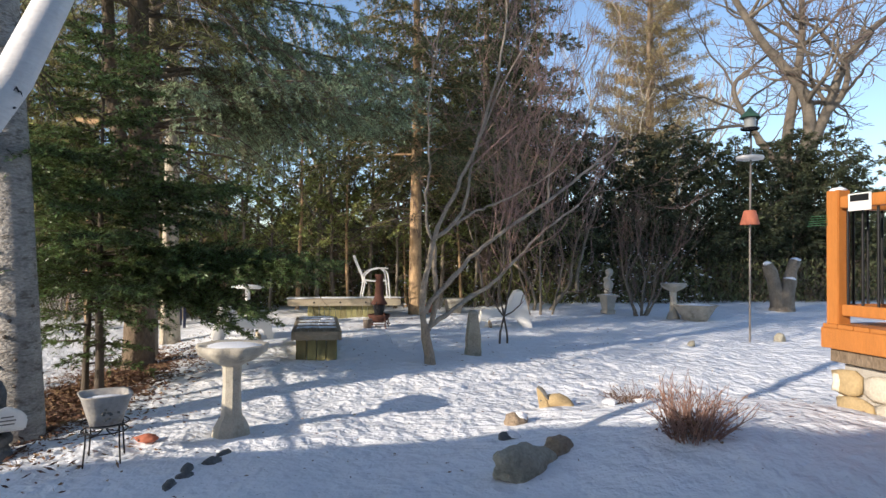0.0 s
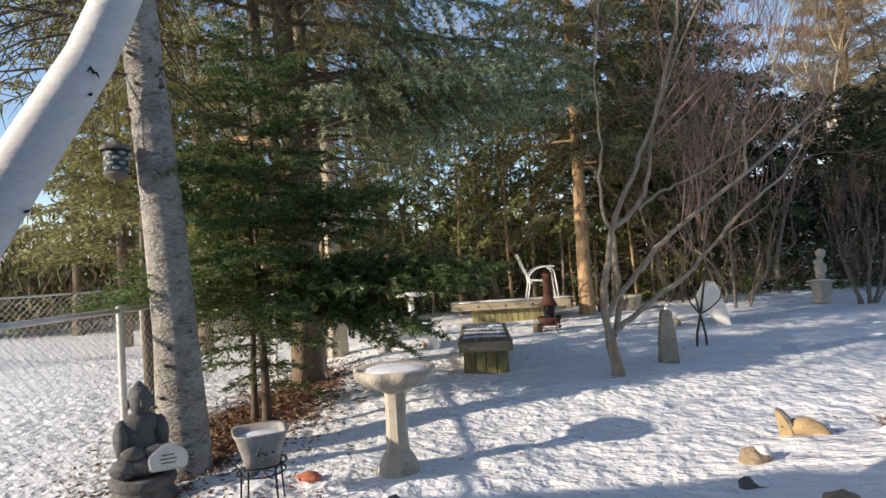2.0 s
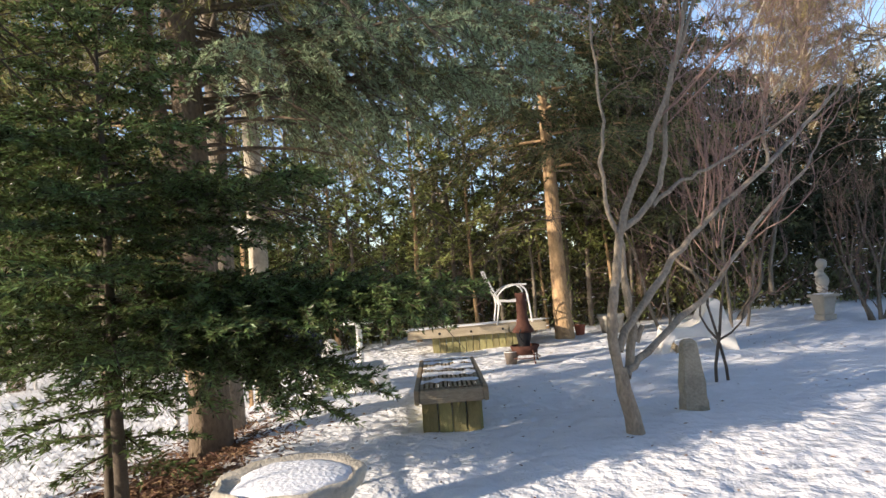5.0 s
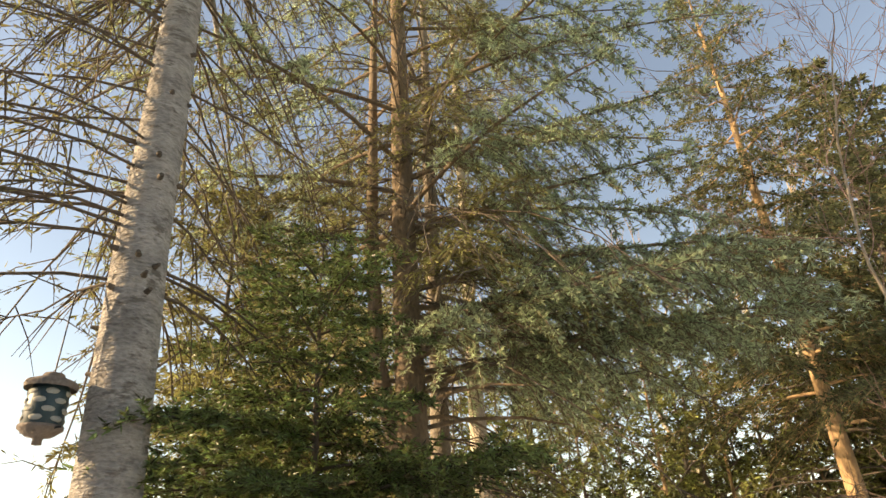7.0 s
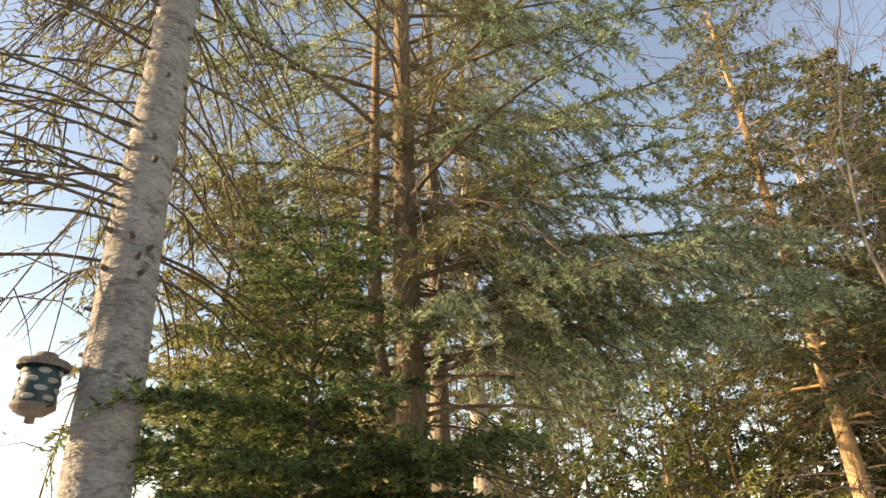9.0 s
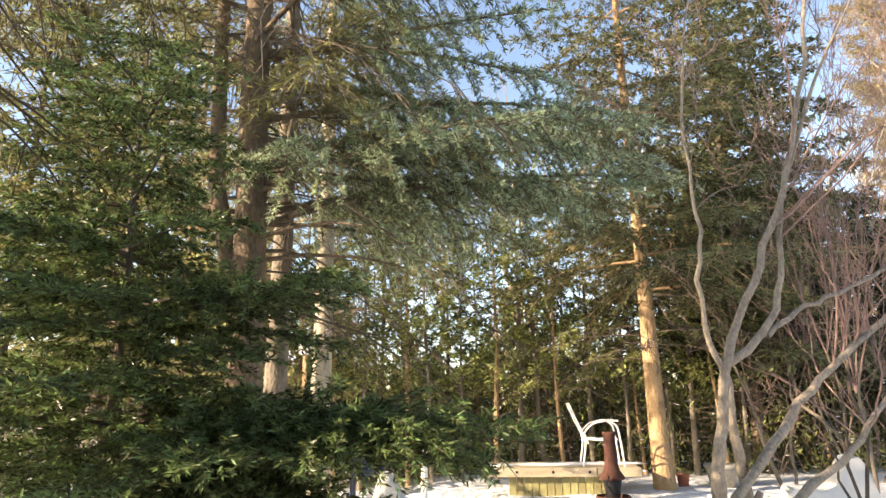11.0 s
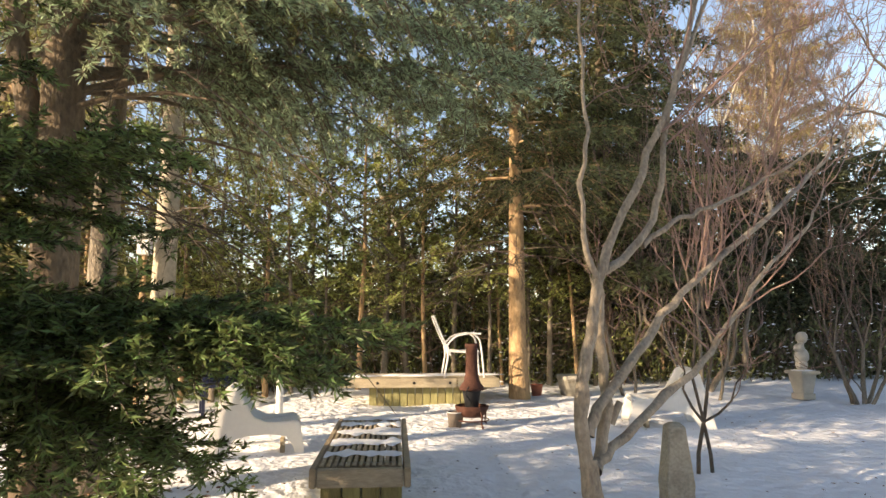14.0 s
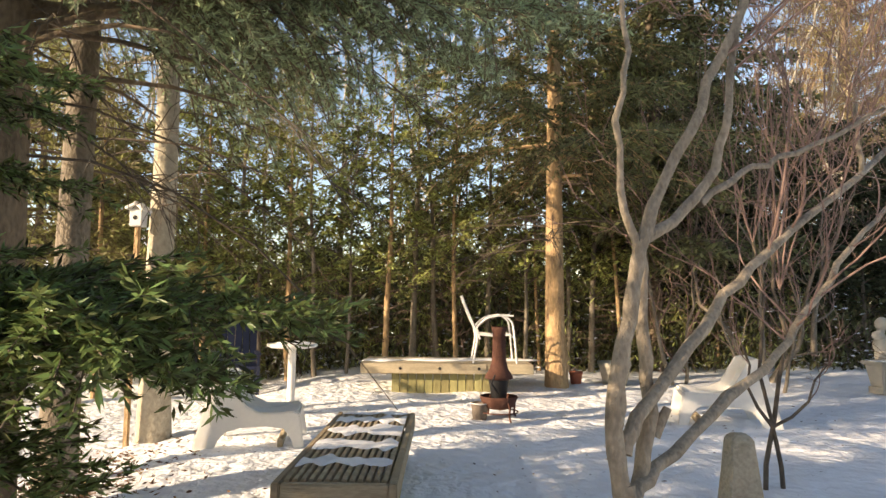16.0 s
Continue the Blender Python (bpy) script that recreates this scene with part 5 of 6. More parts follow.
def bust():
    x, y = 7.50, 12.18
    z = gz1(x, y)
    ped = thing("pedestal", x, y, z, 12, "pale cast-stone urn-shaped pedestal in the snow", "pedestal")
    part("base", boxes(((0, 0, 0.035), (0.24, 0.24, 0.09)), bevel=0.01), M_STATUE, ped)
    bm = boxes(((0, 0, 0.225), (0.24, 0.24, 0.29)), bevel=0)
    for v in bm.verts:
        f = 0.82 + (v.co.z - 0.08) / 0.29 * 0.36
        v.co.x *= f
        v.co.y *= f
    bmesh.ops.bevel(bm, geom=bm.edges[:], offset=0.012, segments=2, affect="EDGES")
    part("die", bm, M_STATUE, ped)
    part("cap", boxes(((0, 0, 0.395), (0.36, 0.36, 0.05)), bevel=0.015), M_STATUE, ped)
    part("snow_cap", stone(0.15, 0.15, 0.02, 77, 0.2), M_SNOWCAP, ped).location = (0, 0, 0.42)
    # plain stone figure in one mesh
    bm = bmesh.new()
    for c, s in (((0, 0, 0.09), (0.09, 0.08, 0.10)), ((0.01, 0, 0.22), (0.12, 0.085, 0.13)), ((-0.03, 0, 0.34), (0.09, 0.07, 0.07)), ((0.01, 0, 0.41), (0.05, 0.05, 0.06)), ((0.03, 0, 0.50), (0.085, 0.085, 0.095)), ((0.06, 0, 0.52), (0.06, 0.07, 0.07))):
        bmesh.ops.create_icosphere(bm, subdivisions=3, radius=1, matrix=Matrix.Translation(c) @ Matrix.Diagonal((*s, 1)))
    for f in bm.faces:
        f.smooth = True
    ob = part("stone_figure", bm, M_STATUE)
    ob.matrix_world = pose(x, y, z + 0.42, 0, 0, 10)
    tagged(ob, "small pale cast-stone figure on a pedestal", "statue")


def seated_figure():
    x, y = -1.13, 3.84
    z = gz1(x, y)
    p = thing("statue_plinth", x, y, z, 15, "round dark stone plinth with carved bands", "plinth")
    p.scale = (0.95, 0.95, 1.15)
    part("drum", Geo().lathe([(0.0, 0.16), (0.19, 0.16), (0.205, 0.14), (0.20, 0.11), (0.175, 0.095), (0.19, 0.07), (0.205, 0.04), (0.21, -0.12)], 28, wave=0.02, waves=9), M_DARKSTONE, p)
    bm = bmesh.new()
    for c, s in (((0, 0, 0.055), (0.19, 0.15, 0.07)), ((-0.12, -0.06, 0.055), (0.09, 0.09, 0.055)), ((0.12, -0.06, 0.055), (0.09, 0.09, 0.055)), ((0, 0.02, 0.17), (0.115, 0.09, 0.14)), ((0, 0.02, 0.265), (0.135, 0.085, 0.07)),
                 ((-0.125, 0.0, 0.20), (0.05, 0.065, 0.11)), ((0.125, 0.0, 0.20), (0.05, 0.065, 0.11)), ((-0.07, -0.08, 0.13), (0.08, 0.05, 0.04)), ((0.07, -0.08, 0.13), (0.08, 0.05, 0.04)), ((0, 0.02, 0.335), (0.05, 0.05, 0.05)), ((0, 0.0, 0.40), (0.074, 0.082, 0.082)), ((0, 0.012, 0.435), (0.066, 0.07, 0.055)),
                 ((0, -0.078, 0.395), (0.012, 0.014, 0.02)), ((-0.076, 0.0, 0.385), (0.012, 0.02, 0.032)), ((0.076, 0.0, 0.385), (0.012, 0.02, 0.032)), ((0, 0.015, 0.487), (0.03, 0.03, 0.018))):
        bmesh.ops.create_icosphere(bm, subdivisions=3, radius=1, matrix=Matrix.Translation(c) @ Matrix.Diagonal((*s, 1)))
    for v in bm.verts:
        v.co += v.normal * 0.008 * noise.noise(v.co * 22)
    for f in bm.faces:
        f.smooth = True
    ob = part("seated_stone_figure", bm, M_DARKSTONE)
    ob.matrix_world = pose(x, y, z + 0.185, 0, 0, 38) @ Matrix.Diagonal((0.92, 0.95, 1.12, 1))
    tagged(ob, "weathered dark stone seated figure on a plinth", "statue")
    s = thing("memorial_stone", x + 0.20, y - 0.07, z + 0.225, 30, "small white carved stone plaque leaning on the statue", "plaque")
    s.scale = (0.78, 0.78, 0.85)
    bm = bmesh.new()
    f = bm.faces.new([bm.verts.new((a, -0.03, b)) for a, b in ((-0.135, -0.08), (0.13, -0.085), (0.15, 0.0), (0.12, 0.05), (0.02, 0.105), (-0.03, 0.10), (-0.10, 0.055), (-0.145, 0.02))])
    r = bmesh.ops.extrude_face_region(bm, geom=[f])
    bmesh.ops.translate(bm, verts=[v for v in r["geom"] if isinstance(v, bmesh.types.BMVert)], vec=(0, 0.06, 0))
    bmesh.ops.recalc_face_normals(bm, faces=bm.faces[:])
    bmesh.ops.bevel(bm, geom=bm.edges[:], offset=0.012, segments=2, affect="EDGES", clamp_overlap=True)
    ob = part("slab", bm, M_CERAMIC, s)
    ob.matrix_local = pose(0, 0, 0.08, -18)
    for i, w in enumerate((0.09, 0.12, 0.10)):
        b = part("engraved_line", boxes(((0, -0.040, 0.105 - 0.026 * i), (w, 0.004, 0.009), (-18, 0, 0)), bevel=0), M_DARKSTONE, s)
        b.location = (0.0, -0.012 - 0.008 * i, 0.01)


def planter():
    x, y = -0.26, 3.52
    z = gz1(x, y)
    st = thing("wire_plant_stand", x, y, z, 20, "thin black wire plant stand in the snow", "plant stand")
    for k in range(4):
        a = k * math.pi / 2 + 0.6
        c, s = math.cos(a), math.sin(a)
        part("leg", Geo().tube([(0.13 * c, 0.13 * s, 0.24), (0.135 * c, 0.135 * s, 0.12), (0.15 * c, 0.15 * s, -0.04)], 0.006, 6), M_IRON, st)
        part("scroll", Geo().tube([(0.13 * c, 0.13 * s, 0.21), (0.09 * c, 0.09 * s, 0.16), (0.03 * c, 0.03 * s, 0.18), (0.0, 0.0, 0.21)], 0.004, 5), M_IRON, st)
    for z0, r in ((0.24, 0.14), (0.19, 0.133)):
        ring = np.array([(r * math.cos(a), r * math.sin(a), z0) for a in np.linspace(0, 6.283, 25)])
        part("ring", Geo().tube(ring, 0.005, 5), M_IRON, st)
    p = thing("planter_pot", x, y, z + 0.215, 25, "stained pale grey square planter with a dark flower motif", "pot")
    p.scale = (1, 1, 0.86)
    bm = bmesh.new()
    prof = [(0.0, 0.085), (0.10, 0.11), (0.20, 0.135), (0.235, 0.15), (0.245, 0.15), (0.235, 0.135), (0.06, 0.085)]
    prev = None
    for z1, w in prof:
        vs = []
        for q in range(24):
            a = 2 * math.pi * q / 24
            c, s = math.cos(a), math.sin(a)
            m = (abs(c) ** 5 + abs(s) ** 5) ** (-1 / 5)
            vs.append(bm.verts.new((w * c * m, w * s * m, z1)))
        if prev:
            for i in range(24):
                bm.faces.new((prev[i], prev[(i + 1) % 24], vs[(i + 1) % 24], vs[i]))
        else:
            bm.faces.new(vs[::-1])
        prev = vs
    bm.faces.new(prev)
    for f in bm.faces:
        f.smooth = True
    part("pot", bm, M_POT, p)
    rng = np.random.RandomState(4)
    for k in range(13):
        a, b = rng.normal() * 0.026, 0.105 + rng.normal() * 0.026
        o = part("flower_motif", stone(0.009, 0.002, 0.008, 100 + k, 0.3, 2), M_DARKSTONE, p)
        o.location = (a, -0.116 - (b - 0.1) * 0.25, b)
    part("snow_filling", Geo().lathe([(0, 0.215), (0.08, 0.21), (0.125, 0.20)], 16), M_SNOWCAP, p)


def pots_and_rocks():
    for x, y, r, mat, lab in ((3.52, 12.95, 0.10, M_TERRA, "small terracotta flower pot by the hedge"), (4.12, 13.05, 0.24, M_CONCRETE, "grey stone planter by the hedge")):
        t = thing("flower_pot", x, y, gz1(x, y), 0, lab, "pot")
        t.scale = (1, 1, 0.72 if r > 0.2 else 1)
        part("pot", Geo().lathe([(0, 0), (r * 0.7, -0.02), (r * 0.95, r * 1.5), (r, r * 1.55), (r, r * 1.9), (r * 0.88, r * 1.9), (r * 0.85, r * 1.5), (0, r * 1.4)], 20), mat, t)
    # low bowl and second bath at the far border
    t = thing("stone_bowl", 8.52, 10.42, gz1(8.5, 10.4), 0, "wide shallow pale concrete bowl in the snow", "bowl")
    part("bowl", Geo().lathe([(0, 0.02), (0.30, 0.0), (0.42, 0.18), (0.55, 0.40), (0.60, 0.43), (0.57, 0.44), (0.50, 0.38), (0.3, 0.2), (0, 0.18)], 36), M_CONCRETE, t)
    part("snow_cap", stone(0.52, 0.52, 0.07, 111, 0.1), M_SNOWCAP, t).location = (0, 0, 0.39)
    t.scale = (0.74, 0.74, 0.74)
    bird_bath(8.22, 10.72, 10, 0.74)
    # carved stump with snowy tops
    t = thing("tree_stump", 12.2, 12.45, gz1(12, 12), 0, "grey forked tree stump topped with snow", "stump")
    for pts, rad in (([(0.02, 0, -0.1), (0.0, 0, 0.15), (-0.06, 0.02, 0.4), (-0.20, 0, 0.75), (-0.27, 0, 0.95), (-0.36, 0.02, 1.14)], (0.34, 0.24, 0.19, 0.15, 0.16, 0.12)),
                     ([(0.06, 0, -0.1), (0.08, 0, 0.2), (0.16, -0.02, 0.5), (0.27, 0, 0.8), (0.33, 0.02, 1.0), (0.42, 0, 1.24)], (0.30, 0.22, 0.17, 0.16, 0.13, 0.14)),
                     ([(0.05, -0.1, -0.1), (0.06, -0.12, 0.3), (0.10, -0.14, 0.55), (0.16, -0.12, 0.76)], (0.24, 0.18, 0.16, 0.17))):
        part("stem", Geo().tube(pts, rad, 11), M_BARK_GREY, t)
    for i, (a, b, c, r) in enumerate(((-0.36, 0.02, 1.16, 0.10), (0.42, 0, 1.26, 0.13), (0.16, -0.12, 0.78, 0.14))):
        part("snow_cap", stone(r, r, 0.06, 120 + i, 0.2), M_SNOWCAP, t).location = (a, b, c)
    # two stones just showing on the lawn
    for x, y, s in ((6.35, 7.25, 0.055), (8.1, 7.6, 0.085)):
        ob = part("small_rock", stone(s, s, s * 1.2, x, 0.3), M_GREYSTONE)
        ob.location = (x, y, gz1(x, y) + s * 0.3)
        tagged(ob, "small grey rock showing through the snow", "rock", "small rocks")
    # border rocks on the snow bank
    for x, y, a, b, c, turn, mat, sd, cap in ((2.30, 2.74, 0.31, 0.12, 0.125, 40, M_GREYSTONE, 7, 0), (2.56, 2.92, 0.095, 0.08, 0.085, 30, M_BROWNSTONE, 8, 0), (2.40, 3.42, 0.085, 0.06, 0.07, 5, M_DARKSTONE, 9, 0.055), (2.58, 3.82, 0.095, 0.08, 0.105, 30, M_BROWNSTONE, 10, 0.07), (2.80, 4.06, 0.045, 0.03, 0.025, 30, M_RUST, 13, 0)):
        ob = part("border_rock", stone(a, b, c, sd, 0.30, 4, square=0.25), mat)
        ob.matrix_world = pose(x, y, gz1(x, y) + c * 0.12 - (0.05 if y > 3 else 0), 0, 8, turn)
        tagged(ob, "weathered brownish grey rock half sunk in snow", "rock", "border rocks")
        if cap:
            part("snow_cap", stone(cap, cap * 0.9, cap * 0.5, sd + 40, 0.35, 3), M_SNOWCAP, ob, "lump of melting snow").matrix_local = pose(cap * 0.5, 0, c * 0.8, 0, 18, 0)
    # ochre animal-shaped garden stone: a leaning face slab and a curved body
    bm = bmesh.new()
    face = [(-0.105, 0.325), (-0.055, 0.315), (-0.01, 0.25), (0.035, 0.17), (0.06, 0.05), (0.045, -0.06), (-0.045, -0.06), (-0.065, 0.08), (-0.085, 0.20)]
    f = bm.faces.new([bm.verts.new((a, -0.05 + 0.12 * z, z)) for a, z in face])
    r = bmesh.ops.extrude_face_region(bm, geom=[f])
    bmesh.ops.translate(bm, verts=[v for v in r["geom"] if isinstance(v, bmesh.types.BMVert)], vec=(0.025, 0.075, 0))
    bmesh.ops.recalc_face_normals(bm, faces=bm.faces[:])
    bmesh.ops.bevel(bm, geom=bm.edges[:], offset=0.012, segments=2, affect="EDGES", clamp_overlap=True)
    ob = part("garden_stone", bm, M_OCHRE)
    ob.matrix_world = pose(2.99, 4.28, gz1(3.0, 4.3) - 0.06, 0, 0, -24) @ Matrix.Diagonal((0.74, 0.74, 0.74, 1))
    tagged(ob, "ochre sunlit garden stone carved like an animal", "stone")
    body = Geo().tube([(-0.01, 0.05, 0.09), (0.07, 0.06, 0.155), (0.16, 0.055, 0.170), (0.24, 0.03, 0.150), (0.30, 0.01, 0.115), (0.345, 0.0, 0.06)], (0.06, 0.085, 0.085, 0.070, 0.045, 0.012), 14)
    part("body", body, M_OCHRE, ob)
    part("crest", Geo().tube([(-0.085, 0.0, 0.33), (-0.045, -0.005, 0.305), (0.0, -0.01, 0.255), (0.04, -0.005, 0.185)], (0.014, 0.022, 0.022, 0.012), 8), M_DARKSTONE, ob, "dark weathered crest")
    for a, z in ((-0.045, 0.175), (0.03, 0.03)):
        part("drilled_hole", stone(0.010, 0.005, 0.010, 5, 0.1, 2), M_DARKSTONE, ob).location = (a, -0.052 + 0.12 * z, z)
    # red-brown lump by the planter
    ob = part("terracotta_shard", stone(0.075, 0.05, 0.03, 21, 0.3), M_TERRA)
    ob.location = (-0.10, 3.90, gz1(-0.1, 3.9) + 0.02)
    tagged(ob, "broken terracotta piece lying in the snow", "shard")
    # edging stones along the bed by the planter
    rng = np.random.RandomState(6)
    for i in range(5):
        ob = part("edging_stone", stone(0.06, 0.035, 0.04, 130 + i, 0.3, 2), M_DARKSTONE)
        ob.matrix_world = pose(0.26 + 0.045 * i + rng.normal() * 0.02, 2.95 + 0.13 * i, 0.0, 0, 0, 60 + 20 * rng.normal())
        tagged(ob, "dark wet edging stone at the edge of the snow bank", "stone", "edging stones")


obelisk()
bird_bath(0.45, 3.98, 12)
bust()
seated_figure()
planter()
pots_and_rocks()


def low_shrub(x, y, n, h, spread, mat, seed, label, snow=0):
    rng = np.random.RandomState(seed)
    t = thing("low_shrub", x, y, gz1(x, y), 0, label, "shrub")
    g = Geo()
    for i in range(n):
        a = rng.rand() * 6.28
        r = spread * 0.5 * rng.rand() ** 0.5
        p = np.array([math.cos(a) * r, math.sin(a) * r, -0.02])
        d = unit(np.array([math.cos(a) * r * 1.4, math.sin(a) * r * 1.4, h * 0.9]) + rng.normal(size=3) * 0.05)
        L = h * (0.6 + 0.6 * rng.rand())
        q = p + d * L * 0.55 + rng.normal(size=3) * 0.015
        e = q + unit(d + rng.normal(size=3) * 0.35) * L * 0.5
        g.tube(np.stack([p, q, e]), (0.0042, 0.0034, 0.0016), 4, cap=False)
        for _ in range(3):
            b = p + (q - p) * rng.rand() if rng.rand() < 0.5 else q + (e - q) * rng.rand()
            g.tube(np.stack([b, b + unit(d + rng.normal(size=3) * 0.6) * L * 0.3]), (0.0024, 0.0013), 3, cap=False)
    tagged(part("stem_tuft", g, mat, t), kind="stuff")
    c = Geo()
    m = n * 3
    P = np.stack([rng.normal(size=m) * spread * 0.28, rng.normal(size=m) * spread * 0.28, rng.rand(m) * h * 0.4], 1)
    c.kites(P, unit(rng.normal(size=(m, 3))), 0.026, 0.006)
    tagged(part("dead_leaf_mat", c, M_LITTER, t), kind="stuff")
    for i in range(snow):
        part("snow_cap", stone(0.07 + 0.05 * rng.rand(), 0.06, 0.022, 140 + i, 0.45), M_SNOWCAP, t).location = (rng.normal() * spread * 0.3, rng.normal() * spread * 0.15, 0.02)


low_shrub(3.28, 2.58, 125, 0.29, 0.27, M_STEM, 51, "low reddish-brown bare shrub standing in snow")
low_shrub(3.68, 3.92, 70, 0.16, 0.40, M_TWIG, 52, "low snow-laden dark shrub on the snow bank", 5)


# ---- bird feeders on poles ----
def pole_feeder():
    x, y = 7.47, 7.46
    t = thing("feeder_pole", x, y, gz1(x, y), 0, "tall thin metal pole with a lantern-shaped bird feeder", "bird feeder")
    part("pole", Geo().tube([(0, 0, -0.1), (0, 0, 1.6), (0.02, 0, 2.75)], 0.015, 8), M_POLE, t)
    part("squirrel_baffle", Geo().lathe([(0.135, 1.58), (0.13, 1.62), (0.085, 1.77), (0.02, 1.78), (0.02, 1.76)], 20), M_TERRA, t, "upturned terracotta pot")
    part("seed_tray", Geo().lathe([(0, 2.45), (0.19, 2.46), (0.20, 2.49), (0.19, 2.50), (0, 2.48)], 24), M_CERAMIC, t)
    part("feeder_base", Geo().lathe([(0.13, 2.86), (0.14, 2.88), (0.0, 2.90)], 18), M_IRON, t)
    part("feeder_tube", Geo().lathe([(0.085, 2.88), (0.085, 3.02)], 18), M_GLASSY, t)
    part("feeder_roof", Geo().lathe([(0.15, 3.02), (0.14, 3.04), (0.05, 3.12), (0.02, 3.16), (0, 3.18)], 18), M_FEED_GREEN, t)
    part("hanger", Geo().tube([(0.02, 0, 2.75), (0.0, 0, 2.88)], 0.01, 6), M_IRON, t)
    t.scale = (1, 1, 1.13)


def post_birdhouse():
    x, y = -1.42, 9.66
    t = thing("birdhouse", x, y, gz1(x, y), 0, "wooden bird house with a snowy white roof on a post", "bird house")
    part("post", boxes(((0, 0, 1.0), (0.045, 0.045, 2.2))), M_BARK_PINE, t)
    part("box", boxes(((0, 0, 2.17), (0.12, 0.12, 0.16))), M_CERAMIC, t)
    part("roof", boxes(((-0.035, 0, 2.285), (0.13, 0.18, 0.03), (0, -25, 0)), ((0.04, 0, 2.28), (0.13, 0.18, 0.03), (0, 40, 0))), M_CERAMIC, t)
    part("entrance", Geo().lathe([(0, 0), (0.022, 0)], 14), M_IRON, t).matrix_local = pose(0, -0.0625, 2.17, 90)


def hanging_feeder():
    x, y, z = -1.39, 4.14, 2.0
    t = thing("hanging_feeder", x, y, z, 0, "dark teal bird feeder with pale oval openings, hanging from a branch", "bird feeder")
    part("canister", Geo().lathe([(0, 0.03), (0.085, 0.03), (0.092, 0.045), (0.090, 0.22), (0.08, 0.24)], 24), M_TEAL, t)
    part("base", Geo().lathe([(0, -0.045), (0.022, -0.04), (0.022, -0.012), (0.06, -0.002), (0.10, 0.03), (0.10, 0.045), (0.07, 0.05)], 24), M_FEED_BROWN, t, "weathered brown tray")
    part("lid", Geo().lathe([(0.118, 0.225), (0.122, 0.245), (0.112, 0.262), (0.055, 0.285), (0.045, 0.305), (0, 0.31)], 24, wave=0.02, waves=7), M_FEED_BROWN, t, "weathered brown lid")
    for row in range(4):
        for k in range(6):
            a = (k + 0.5 * (row % 2)) * math.pi / 3
            o = part("opening", stone(0.031, 0.007, 0.015, 150 + k + 6 * row, 0.15, 2), M_FEED_PALE, t)
            o.matrix_local = pose(0.089 * math.cos(a), 0.089 * math.sin(a), 0.072 + 0.043 * row, 0, 0, math.degrees(a) + 90)
    part("perch", Geo().tube([(-0.13, 0, 0.03), (0.13, 0, 0.03)], 0.006, 6), M_IRON, t)
    part("wire", Geo().tube([(0, 0, 0.29), (0.0, 0, 0.8), (0.05, -0.02, 1.55)], 0.004, 5), M_IRON, t)
    t.scale = (0.84, 0.84, 0.84)


def deck_feeder():
    """Feeder tower hanging over the deck rail."""
    t = thing("deck_feeder", 5.70, 3.05, 1.58, 0, "stacked bird feeder with a green roof above the deck rail", "bird feeder")
    part("pole", Geo().tube([(0, 0, -0.75), (0, 0, 0.75)], 0.012, 6), M_IRON, t)
    part("roof", Geo().lathe([(0.14, 0.50), (0.13, 0.53), (0.05, 0.60), (0, 0.62)], 18), M_FEED_GREEN, t)
    part("seed_cage", Geo().lathe([(0.10, 0.36), (0.10, 0.50)], 18), M_FEED_GREEN, t)
    part("tray", Geo().lathe([(0, 0.31), (0.15, 0.31), (0.15, 0.33), (0, 0.33)], 18), M_TERRA, t)
    part("suet_block", boxes(((0, 0, 0.2), (0.18, 0.06, 0.13))), M_CERAMIC, t)


pole_feeder()
post_birdhouse()
hanging_feeder()
deck_feeder()


# ---- fences ----
def mesh_net(length, height, pitch, r, z0=0.0):
    """Diamond wire net in the local xz plane."""
    g = Geo()
    n = int((length + height) / pitch)
    for k in range(n):
        for sg in (1, -1):
            a = k * pitch - (height if sg > 0 else 0)
            t0, t1 = (max(0, -a), min(height, length - a)) if sg > 0 else (max(0, a - length), min(height, a))
            if t1 - t0 < 0.01:
                continue
            g.tube([(a + sg * t0, sg * 0.003, z0 + t0), (a + sg * t1, sg * 0.003, z0 + t1)], r, 3, cap=False)
    return g


def fence(x0, y0, x1, y1, h, posts, label, pitch, r):
    dx, dy = x1 - x0, y1 - y0
    L = math.hypot(dx, dy)
    t = thing("wire_fence", x0, y0, gz1(x0, y0), math.degrees(math.atan2(dy, dx)), label, "fence")
    for i in range(posts):
        x = L * i / (posts - 1)
        part("post", Geo().tube([(x, 0.03, -0.2), (x, 0.03, h + 0.04)], 0.026, 10), M_GALV, t)
    part("top_rail", Geo().tube([(0, 0.03, h), (L, 0.03, h)], 0.02, 8), M_GALV, t)
    tagged(part("wire_net", mesh_net(L, h - 0.03, pitch, r), M_GALV, t), kind="stuff")


fence(-1.66, -2.4, -1.66, 8.1, 1.20, 4, "low galvanised wire fence along the garden edge", 0.075, 0.0013)
fence(-22, 9.2, -7.4, 10.4, 1.25, 6, "chain-link fence across the neighbouring snowy yard", 0.12, 0.004)
fence(-7.4, 10.4, -5.0, 15.5, 1.25, 3, "chain-link fence running back towards the trees", 0.12, 0.004)


